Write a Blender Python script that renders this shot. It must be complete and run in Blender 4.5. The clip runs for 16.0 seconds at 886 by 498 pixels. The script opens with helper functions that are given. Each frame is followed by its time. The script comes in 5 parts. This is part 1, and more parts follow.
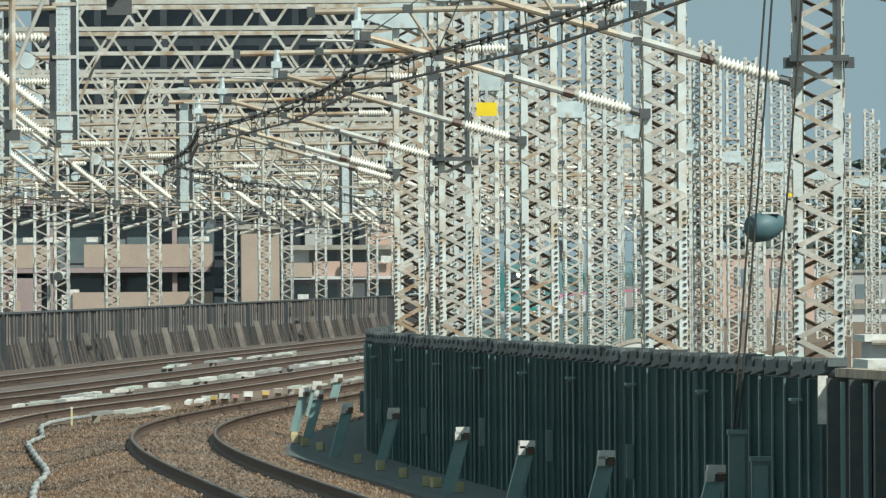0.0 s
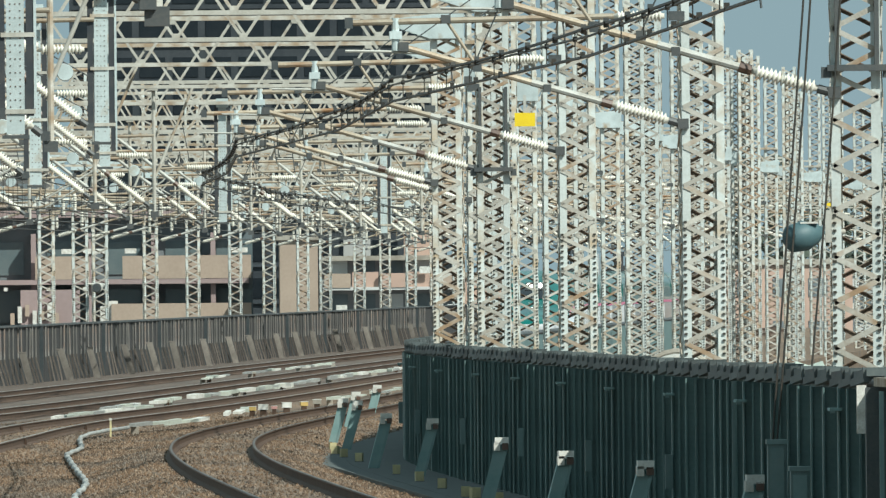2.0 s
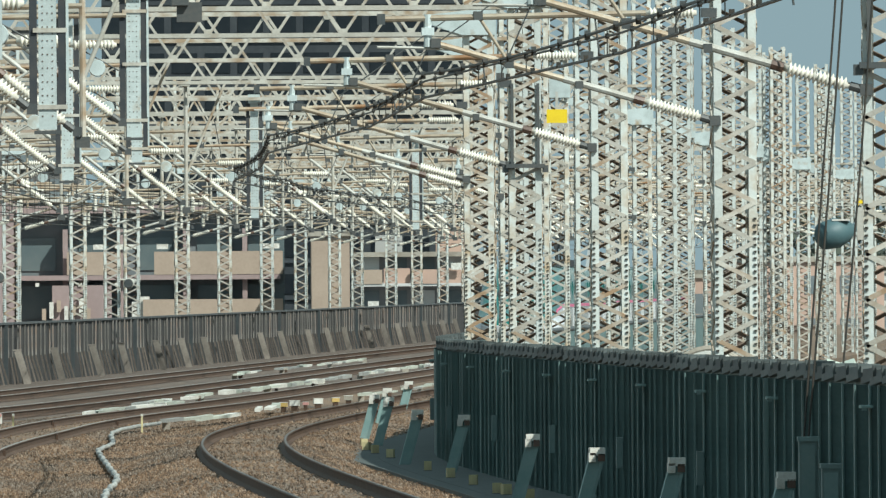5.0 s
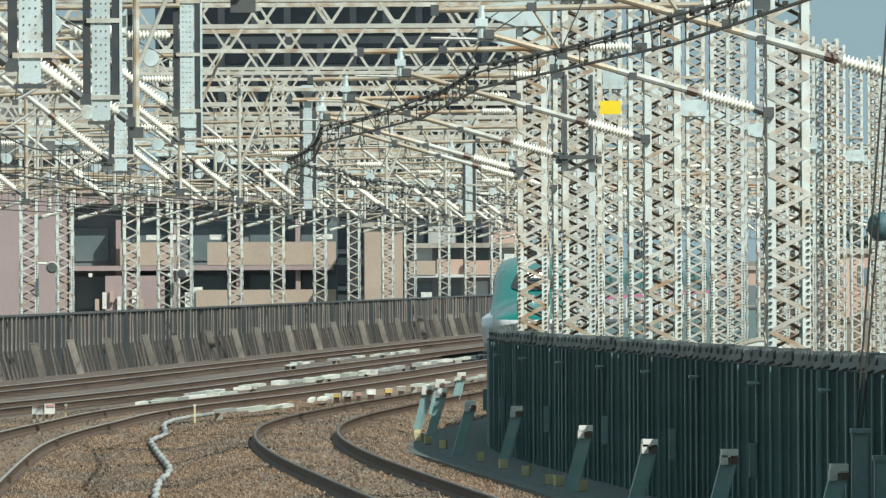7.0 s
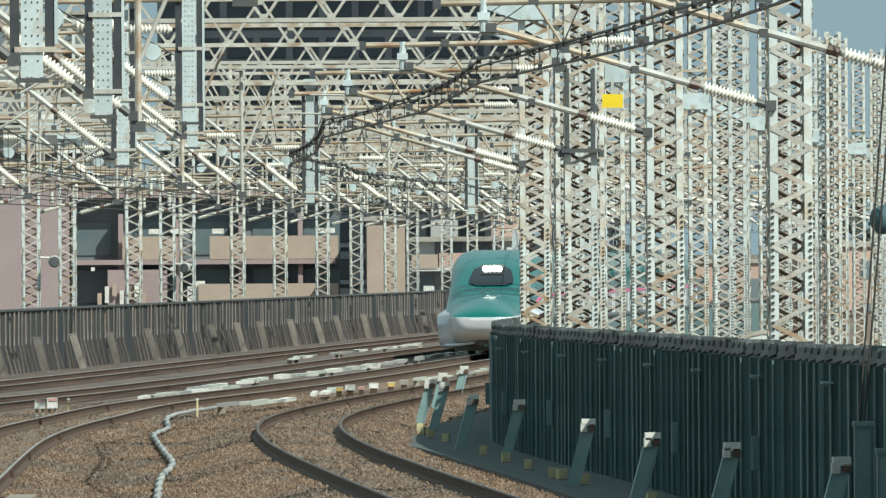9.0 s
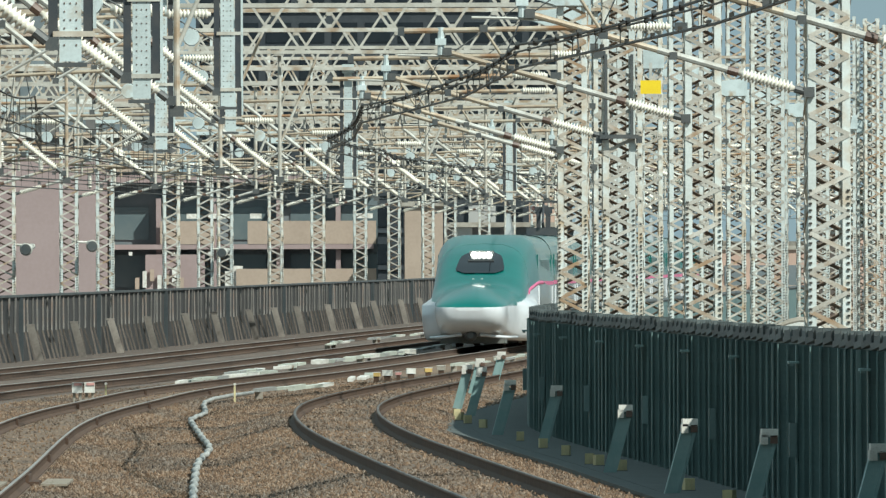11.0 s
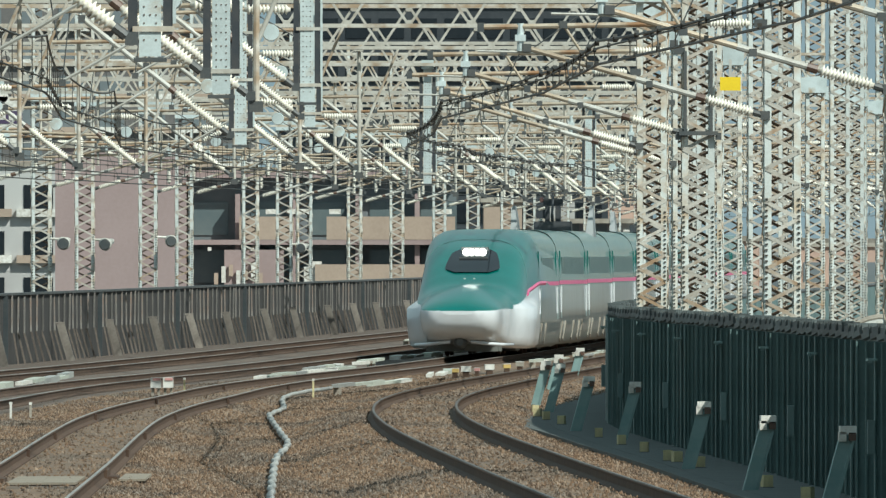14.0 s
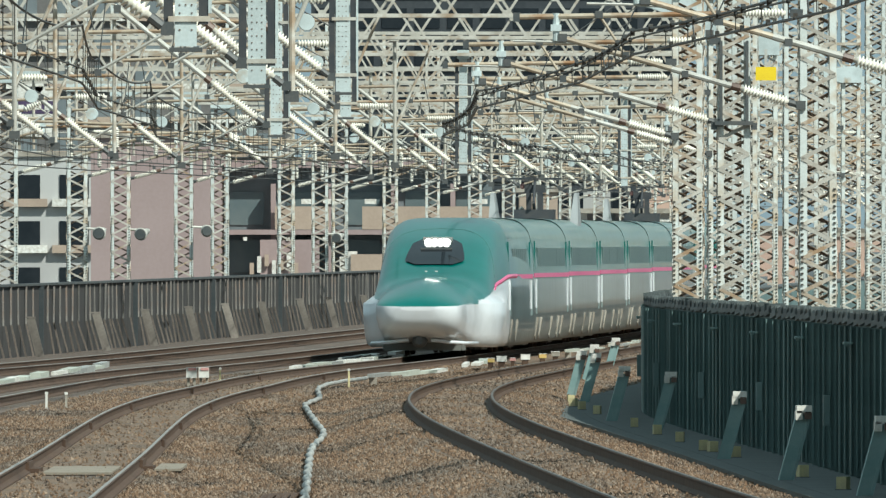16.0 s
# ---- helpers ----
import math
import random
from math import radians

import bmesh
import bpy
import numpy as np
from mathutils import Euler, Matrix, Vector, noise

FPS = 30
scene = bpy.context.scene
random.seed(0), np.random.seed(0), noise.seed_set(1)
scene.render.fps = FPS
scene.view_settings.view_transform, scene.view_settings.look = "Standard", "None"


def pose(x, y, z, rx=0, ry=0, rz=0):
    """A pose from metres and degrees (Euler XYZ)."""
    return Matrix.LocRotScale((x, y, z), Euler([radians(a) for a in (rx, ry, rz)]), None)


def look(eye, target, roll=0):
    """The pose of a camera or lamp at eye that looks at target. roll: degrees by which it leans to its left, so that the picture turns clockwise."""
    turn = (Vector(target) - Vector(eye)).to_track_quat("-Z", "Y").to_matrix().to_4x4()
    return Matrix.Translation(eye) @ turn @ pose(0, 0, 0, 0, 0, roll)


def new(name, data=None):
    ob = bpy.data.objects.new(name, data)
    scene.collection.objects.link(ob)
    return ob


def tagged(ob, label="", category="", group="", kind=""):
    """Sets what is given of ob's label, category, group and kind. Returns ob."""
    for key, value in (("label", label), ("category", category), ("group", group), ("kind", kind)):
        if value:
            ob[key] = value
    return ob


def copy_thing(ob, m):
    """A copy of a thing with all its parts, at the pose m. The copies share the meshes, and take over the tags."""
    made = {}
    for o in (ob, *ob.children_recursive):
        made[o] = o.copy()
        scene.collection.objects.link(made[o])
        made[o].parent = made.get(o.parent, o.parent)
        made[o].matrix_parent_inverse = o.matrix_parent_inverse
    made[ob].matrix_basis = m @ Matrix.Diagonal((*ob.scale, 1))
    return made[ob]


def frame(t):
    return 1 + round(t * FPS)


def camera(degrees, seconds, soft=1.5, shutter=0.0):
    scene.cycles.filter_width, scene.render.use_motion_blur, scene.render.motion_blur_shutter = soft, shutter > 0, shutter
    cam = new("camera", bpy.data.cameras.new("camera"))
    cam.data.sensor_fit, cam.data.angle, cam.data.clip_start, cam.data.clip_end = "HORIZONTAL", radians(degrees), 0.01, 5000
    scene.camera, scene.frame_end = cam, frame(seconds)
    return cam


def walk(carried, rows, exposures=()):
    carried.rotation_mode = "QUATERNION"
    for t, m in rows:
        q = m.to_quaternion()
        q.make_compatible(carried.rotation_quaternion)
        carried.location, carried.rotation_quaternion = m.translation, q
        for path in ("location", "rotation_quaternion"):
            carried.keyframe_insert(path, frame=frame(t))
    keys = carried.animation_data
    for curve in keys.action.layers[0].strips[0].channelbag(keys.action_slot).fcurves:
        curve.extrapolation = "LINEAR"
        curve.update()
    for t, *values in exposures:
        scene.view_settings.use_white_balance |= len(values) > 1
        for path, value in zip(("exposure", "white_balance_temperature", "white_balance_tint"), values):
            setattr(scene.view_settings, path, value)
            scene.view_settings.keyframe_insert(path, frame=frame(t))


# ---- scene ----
# ---------------------------------------------------------------- camera: a long lens, panned by hand
EYE = 2.74
cam = camera(2.5665, 16.0, soft=1.35)
PANS = [
    (0.0, -0.8052, 0.1249, 0.38), (0.5, -0.7633, 0.1112, 0.37), (1.0, -0.7672, 0.1003, 0.44), (1.5, -0.7276, 0.1880, 0.52),
    (2.0, -0.6935, 0.1563, 0.52), (2.5, -0.7121, 0.1800, 0.45), (3.0, -0.7495, 0.2875, 0.38), (3.5, -0.7164, 0.2312, 0.34),
    (4.0, -0.6413, 0.1703, 0.42), (4.2, -0.6313, 0.1412, 0.42), (6.3, -0.4777, 0.1581, 0.28), (6.5, -0.4535, 0.1081, 0.26),
    (7.0, -0.4482, 0.1215, 0.27), (7.5, -0.4224, 0.1773, 0.24), (8.0, -0.4312, 0.1589, 0.30), (8.5, -0.4337, 0.0958, 0.32),
    (9.0, -0.4411, 0.1031, 0.35), (9.2, -0.433, 0.114, 0.33), (11.5, -0.3109, 0.0548, 0.11), (12.0, -0.2913, 0.0992, 0.03), (12.5, -0.2487, 0.1427, 0.0),
    (13.0, -0.1795, 0.1013, -0.04), (13.5, -0.1240, 0.0242, -0.02), (14.0, -0.1033, 0.0506, 0.0), (14.5, -0.0385, 0.0362, -0.03),
    (15.0, -0.0006, -0.0028, -0.01), (15.5, -0.0031, 0.0219, 0.01), (16.0, 0.0, 0.0213, 0.0),
]
walk(cam, [(t, pose(0, 0, EYE, 90 + pitch, roll, yaw)) for t, yaw, pitch, roll in PANS], exposures=[(t, stops, 6230, 0.0) for t, stops in ((0.0, 0.54), (1.0, 0.63), (2.0, 0.53), (3.0, 0.43), (3.5, 0.38), (4.2, 0.45), (6.5, 0.60), (7.0, 0.65), (8.0, 0.50), (9.0, 0.57), (12.0, 0.50), (12.5, 0.43), (13.0, 0.43), (14.5, 0.44), (15.0, 0.48), (16.0, 0.53))])

# ---------------------------------------------------------------- light: high sun, to the right and behind the camera
SUN = Vector((0.48, -0.52, 0.71)).normalized()
world = bpy.data.worlds.new("sky")
scene.world = world
world.use_nodes = True
wn = world.node_tree.nodes
sky = wn.new("ShaderNodeTexSky")
sky.sky_type = "NISHITA"
sky.sun_disc = False
sky.sun_elevation = math.asin(SUN.z)
sky.sun_rotation = math.atan2(SUN.x, SUN.y)
sky.air_density, sky.dust_density, sky.ozone_density = 1.0, 0.6, 3.0
wn["Background"].inputs["Strength"].default_value = 0.15
lift = wn.new("ShaderNodeMapping")
lift.inputs["Location"].default_value = (0, 0, 0.9)
coords = wn.new("ShaderNodeTexCoord")
world.node_tree.links.new(coords.outputs["Generated"], lift.inputs["Vector"])
world.node_tree.links.new(lift.outputs[0], sky.inputs["Vector"])
haze = wn.new("ShaderNodeHueSaturation")
haze.inputs["Saturation"].default_value = 0.34
world.node_tree.links.new(sky.outputs[0], haze.inputs["Color"])
veil = wn.new("ShaderNodeMix")
veil.data_type, veil.blend_type = "RGBA", "MULTIPLY"
veil.inputs[0].default_value = 1.0
veil.inputs[7].default_value = (0.79, 0.95, 0.89, 1)
world.node_tree.links.new(haze.outputs[0], veil.inputs[6])
world.node_tree.links.new(veil.outputs[2], wn["Background"].inputs["Color"])
sun = new("sun", bpy.data.lights.new("sun", "SUN"))
sun.data.energy, sun.data.angle, sun.data.color = 3.6, radians(0.5), (1.0, 0.96, 0.90)
sun.matrix_world = look((0, 0, 60), Vector((0, 0, 60)) - SUN)


# ---------------------------------------------------------------- materials
def mat(name, base, second=None, scale=8.0, rough=0.7, metal=0.0, bump=0.0, fine=60.0, contrast=(0.35, 0.7), rust=None, rust_at=(0.58, 0.68), vary=0.0, coat=0.0):
    """Two-tone surface with coarse patches, fine grain, optional rust stains and a random shift per object."""
    m = bpy.data.materials.new(name)
    m.use_nodes = True
    nt = m.node_tree
    n, l = nt.nodes, nt.links
    b = n["Principled BSDF"]
    b.inputs["Roughness"].default_value, b.inputs["Metallic"].default_value = rough, metal
    b.inputs["Coat Weight"].default_value, b.inputs["Coat Roughness"].default_value = coat, 0.04
    tc = n.new("ShaderNodeTexCoord")
    big = n.new("ShaderNodeTexNoise")
    big.inputs["Scale"].default_value, big.inputs["Detail"].default_value = scale, 5
    small = n.new("ShaderNodeTexNoise")
    small.inputs["Scale"].default_value, small.inputs["Detail"].default_value = fine, 3
    l.new(tc.outputs["Object"], big.inputs["Vector"])
    l.new(tc.outputs["Object"], small.inputs["Vector"])
    ramp = n.new("ShaderNodeMapRange")
    ramp.inputs[1].default_value, ramp.inputs[2].default_value = contrast
    mixf = n.new("ShaderNodeMath")
    mixf.operation = "ADD"
    half = n.new("ShaderNodeMath")
    half.operation = "MULTIPLY_ADD"
    half.inputs[1].default_value, half.inputs[2].default_value = 0.5, -0.25
    l.new(small.outputs[0], half.inputs[0])
    l.new(big.outputs[0], mixf.inputs[0])
    l.new(half.outputs[0], mixf.inputs[1])
    l.new(mixf.outputs[0], ramp.inputs[0])
    mix = n.new("ShaderNodeMix")
    mix.data_type = "RGBA"
    mix.inputs[6].default_value = (*base, 1)
    mix.inputs[7].default_value = (*(second or [c * 0.8 for c in base]), 1)
    l.new(ramp.outputs[0], mix.inputs[0])
    out = mix.outputs[2]
    if rust:
        rn = n.new("ShaderNodeTexNoise")
        rn.inputs["Scale"].default_value, rn.inputs["Detail"].default_value = 2.3, 6
        l.new(tc.outputs["Object"], rn.inputs["Vector"])
        add = n.new("ShaderNodeMath")
        add.operation = "MULTIPLY_ADD"
        oi = n.new("ShaderNodeObjectInfo")
        add.inputs[1].default_value, add.inputs[2].default_value = 0.22, -0.11
        l.new(oi.outputs["Random"], add.inputs[0])
        s2 = n.new("ShaderNodeMath")
        s2.operation = "ADD"
        l.new(add.outputs[0], s2.inputs[0])
        l.new(rn.outputs[0], s2.inputs[1])
        rr = n.new("ShaderNodeMapRange")
        rr.inputs[1].default_value, rr.inputs[2].default_value = rust_at
        l.new(s2.outputs[0], rr.inputs[0])
        rm = n.new("ShaderNodeMix")
        rm.data_type = "RGBA"
        rm.inputs[7].default_value = (*rust, 1)
        l.new(rr.outputs[0], rm.inputs[0])
        l.new(out, rm.inputs[6])
        out = rm.outputs[2]
    if vary:
        oi = n.new("ShaderNodeObjectInfo")
        vr = n.new("ShaderNodeMapRange")
        vr.inputs[3].default_value, vr.inputs[4].default_value = 1 - vary, 1 + vary
        l.new(oi.outputs["Random"], vr.inputs[0])
        hs = n.new("ShaderNodeHueSaturation")
        l.new(vr.outputs[0], hs.inputs["Value"])
        l.new(out, hs.inputs["Color"])
        out = hs.outputs[0]
    l.new(out, b.inputs["Base Color"])
    if bump:
        bp = n.new("ShaderNodeBump")
        bp.inputs["Strength"].default_value, bp.inputs["Distance"].default_value = 1.0, bump
        l.new(small.outputs[0], bp.inputs["Height"])
        l.new(bp.outputs[0], b.inputs["Normal"])
    return m


def glow(name, colour, strength):
    m = bpy.data.materials.new(name)
    m.use_nodes = True
    b = m.node_tree.nodes["Principled BSDF"]
    b.inputs["Emission Color"].default_value, b.inputs["Emission Strength"].default_value = (*colour, 1), strength
    return m


RUST = (0.24, 0.13, 0.06)
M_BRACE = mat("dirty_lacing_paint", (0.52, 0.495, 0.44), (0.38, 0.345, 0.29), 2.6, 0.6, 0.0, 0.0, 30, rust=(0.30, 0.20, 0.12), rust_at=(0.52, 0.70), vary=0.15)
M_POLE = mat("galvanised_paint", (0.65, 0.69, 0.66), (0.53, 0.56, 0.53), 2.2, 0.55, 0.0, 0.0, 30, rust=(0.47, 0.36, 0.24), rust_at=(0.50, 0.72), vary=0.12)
# back lacing of the masts: its shade is painted in as dark brown
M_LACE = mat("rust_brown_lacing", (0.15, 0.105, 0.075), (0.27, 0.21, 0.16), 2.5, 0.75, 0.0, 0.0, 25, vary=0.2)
M_PLATE = mat("pale_blue_steel", (0.58, 0.65, 0.645), (0.47, 0.53, 0.52), 4, 0.5, 0.1, 0.0, 40, rust=(0.38, 0.28, 0.17), rust_at=(0.62, 0.78), vary=0.1)
M_BEAM = mat("weathered_cream_steel", (0.57, 0.55, 0.49), (0.43, 0.405, 0.345), 2.5, 0.6, 0.0, 0.0, 25, rust=(0.32, 0.235, 0.155), rust_at=(0.48, 0.68), vary=0.15)
M_TUBE = mat("rusted_tube", (0.43, 0.375, 0.29), (0.33, 0.25, 0.17), 3, 0.6, 0.2, 0.0, 30, rust=RUST, rust_at=(0.55, 0.75), vary=0.15)
M_GALV = mat("grey_galvanised_tube", (0.50, 0.50, 0.46), (0.38, 0.365, 0.32), 4, 0.6, 0.1, 0.0, 40, vary=0.1)
M_DARK = mat("dark_steel", (0.075, 0.085, 0.088), (0.11, 0.11, 0.105), 5, 0.55, 0.2, 0.0, 40)
M_PORC = mat("cream_porcelain", (0.82, 0.79, 0.70), (0.70, 0.66, 0.56), 6, 0.25, 0.0, 0.0, 30, vary=0.06)
M_CHANNEL = mat("blackened_channel", (0.035, 0.042, 0.05), (0.06, 0.06, 0.06), 5, 0.6)
M_CAP = mat("brown_glazed_cap", (0.10, 0.06, 0.045), (0.16, 0.10, 0.07), 6, 0.4)
M_WIRE = mat("dark_copper_wire", (0.05, 0.05, 0.045), (0.09, 0.075, 0.06), 2, 0.5, 0.4)
M_RAIL = mat("rusted_rail_side", (0.07, 0.042, 0.028), (0.115, 0.07, 0.045), 3, 0.8, 0.2, 0.0, 40)
M_HEAD = mat("polished_rail_head", (0.40, 0.38, 0.35), (0.26, 0.23, 0.20), 1.5, 0.42, 0.3)
M_DULLHEAD = mat("dull_rail_head", (0.15, 0.135, 0.12), (0.09, 0.075, 0.06), 1.5, 0.5, 0.3)
M_BALLAST = mat("brown_ballast", (0.20, 0.130, 0.080), (0.11, 0.092, 0.075), 0.35, 0.95, 0.0, 0.02, 24, contrast=(0.3, 0.75))
M_DUSTBED = mat("brake_dust_ballast", (0.14, 0.105, 0.082), (0.09, 0.075, 0.063), 0.35, 0.95, 0.0, 0.02, 24, contrast=(0.3, 0.75))
M_CONC = mat("weathered_concrete", (0.36, 0.33, 0.28), (0.24, 0.21, 0.17), 1.5, 0.9, 0.0, 0.01, 20, vary=0.1)
M_BARRIER = mat("stained_barrier_steel", (0.145, 0.14, 0.132), (0.24, 0.225, 0.205), 1.2, 0.8, 0.0, 0.0, 14, rust=(0.16, 0.10, 0.07), rust_at=(0.55, 0.75), vary=0.45)
M_BPOST = mat("dark_teal_post", (0.03, 0.04, 0.045), (0.05, 0.058, 0.06), 1.5, 0.7, 0.0, 0.0, 12)
M_BPANEL = mat("dark_barrier_panel", (0.032, 0.03, 0.03), (0.05, 0.045, 0.042), 0.8, 0.85, 0.0, 0.0, 10)
M_FOOT = mat("brake_dust_steel", (0.085, 0.07, 0.06), (0.16, 0.135, 0.115), 1.2, 0.85, 0.0, 0.0, 14, vary=0.4)
M_BCONC = mat("stained_strut_concrete", (0.25, 0.225, 0.195), (0.17, 0.15, 0.13), 2.0, 0.9, 0.0, 0.0, 12, vary=0.3)
M_WALL = mat("dark_green_steel", (0.10, 0.162, 0.157), (0.14, 0.21, 0.20), 1.5, 0.5, 0.0, 0.0, 20, vary=0.15)
M_COPING = mat("grey_green_coping", (0.075, 0.09, 0.09), (0.11, 0.125, 0.12), 3, 0.6, 0.1, 0.0, 30, vary=0.35)
M_STANCHION = mat("worn_green_steel", (0.14, 0.21, 0.205), (0.18, 0.24, 0.23), 2.0, 0.55, 0.0, 0.0, 20, vary=0.2)
# slab tone kept dark to carry the noise wall's shadow
M_WALK = mat("dark_walkway", (0.072, 0.085, 0.082), (0.10, 0.112, 0.106), 1.0, 0.9, 0.0, 0.01, 12)
M_STRUT = mat("teal_grey_post", (0.18, 0.285, 0.275), (0.24, 0.33, 0.32), 5, 0.6, vary=0.1)
M_WHITE = mat("chalky_white_paint", (0.74, 0.73, 0.68), (0.50, 0.47, 0.41), 5, 0.7, vary=0.08)
M_BLOCK = mat("yellowed_block", (0.55, 0.48, 0.26), (0.42, 0.36, 0.22), 6, 0.8, vary=0.15)
M_YELLOW = mat("yellow_sign_paint", (0.85, 0.62, 0.02), (0.78, 0.55, 0.02), 4, 0.5)
M_TEAL = mat("teal_enamel", (0.055, 0.11, 0.125), (0.075, 0.135, 0.145), 4, 0.55)
M_GREEN = mat("train_green_paint", (0.002, 0.15, 0.128), (0.004, 0.125, 0.108), 0.6, 0.28, 0.2, 0.0, 4, coat=0.3)
# side green: grime plus the grazing reflection, greyed into the colour
M_GREENB = mat("grimy_train_green", (0.085, 0.19, 0.17), (0.065, 0.155, 0.14), 0.8, 0.34, 0.0, 0.0, 5, coat=0.5)
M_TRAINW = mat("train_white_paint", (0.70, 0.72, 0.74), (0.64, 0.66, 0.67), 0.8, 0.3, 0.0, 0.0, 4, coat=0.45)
# side white: some grime, mostly the side's shade put into the paint
M_GRIMYSHADE = mat("grimy_train_white", (0.175, 0.21, 0.21), (0.135, 0.16, 0.16), 0.7, 0.3, 0.0, 0.0, 4, coat=0.5)
M_GREY = mat("train_grey_skirt", (0.17, 0.18, 0.165), (0.13, 0.135, 0.12), 1.5, 0.5, 0.0, 0.0, 10)
M_PINK = mat("train_pink_stripe", (0.72, 0.10, 0.26), (0.66, 0.09, 0.23), 1.0, 0.3)
M_GLASS = mat("dark_glass", (0.012, 0.016, 0.02), (0.02, 0.024, 0.028), 1.0, 0.06)
M_GLASS.node_tree.nodes["Principled BSDF"].inputs["Specular IOR Level"].default_value = 0.2
M_TWIN = mat("train_window", (0.06, 0.105, 0.10), (0.085, 0.13, 0.12), 1.0, 0.35)
M_LAMP = glow("headlight_glow", (1.0, 0.96, 0.86), 7.0)
M_OCHRE = mat("ochre_paint", (0.55, 0.38, 0.12), (0.45, 0.32, 0.14), 5, 0.7)
M_RED = mat("faded_red_paint", (0.58, 0.30, 0.27), None, 4, 0.5)
M_BEIGE = mat("beige_render", (0.42, 0.33, 0.26), (0.36, 0.28, 0.22), 0.4, 0.9, 0.0, 0.0, 6)
M_MAUVE = mat("mauve_tile", (0.34, 0.26, 0.25), (0.30, 0.225, 0.215), 0.3, 0.8, 0.0, 0.0, 5)
# balcony shade put into the wall colour; also serves as window tone
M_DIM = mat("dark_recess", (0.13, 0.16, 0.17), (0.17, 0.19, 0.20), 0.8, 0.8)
M_SLATE = mat("dark_slate_cladding", (0.035, 0.042, 0.05), (0.06, 0.068, 0.075), 0.3, 0.5, 0.0, 0.0, 3, vary=0.25)
M_PALE = mat("pale_city_render", (0.50, 0.50, 0.48), (0.42, 0.41, 0.40), 0.2, 0.9, vary=0.3)
M_TAUPE = mat("taupe_tile", (0.15, 0.145, 0.14), (0.11, 0.105, 0.10), 0.3, 0.85, 0.0, 0.0, 3)
M_HAZE = mat("grey_render", (0.26, 0.25, 0.25), (0.21, 0.205, 0.21), 0.3, 0.9)
M_SALMON = mat("salmon_render", (0.50, 0.345, 0.275), (0.41, 0.29, 0.235), 0.3, 0.9)
M_EARTH = mat("city_ground", (0.16, 0.155, 0.145), (0.10, 0.10, 0.095), 0.02, 0.95, 0.0, 0.0, 0.4)
M_LEAF = mat("far_foliage", (0.06, 0.075, 0.06), (0.09, 0.105, 0.08), 0.4, 0.9)


# ---------------------------------------------------------------- mesh tools
def grade(y):
    """The viaduct climbs about one in a thousand past the middle of the bend."""
    t = y - 455
    return 0.00105 * (t + math.sqrt(t * t + 900)) / 2


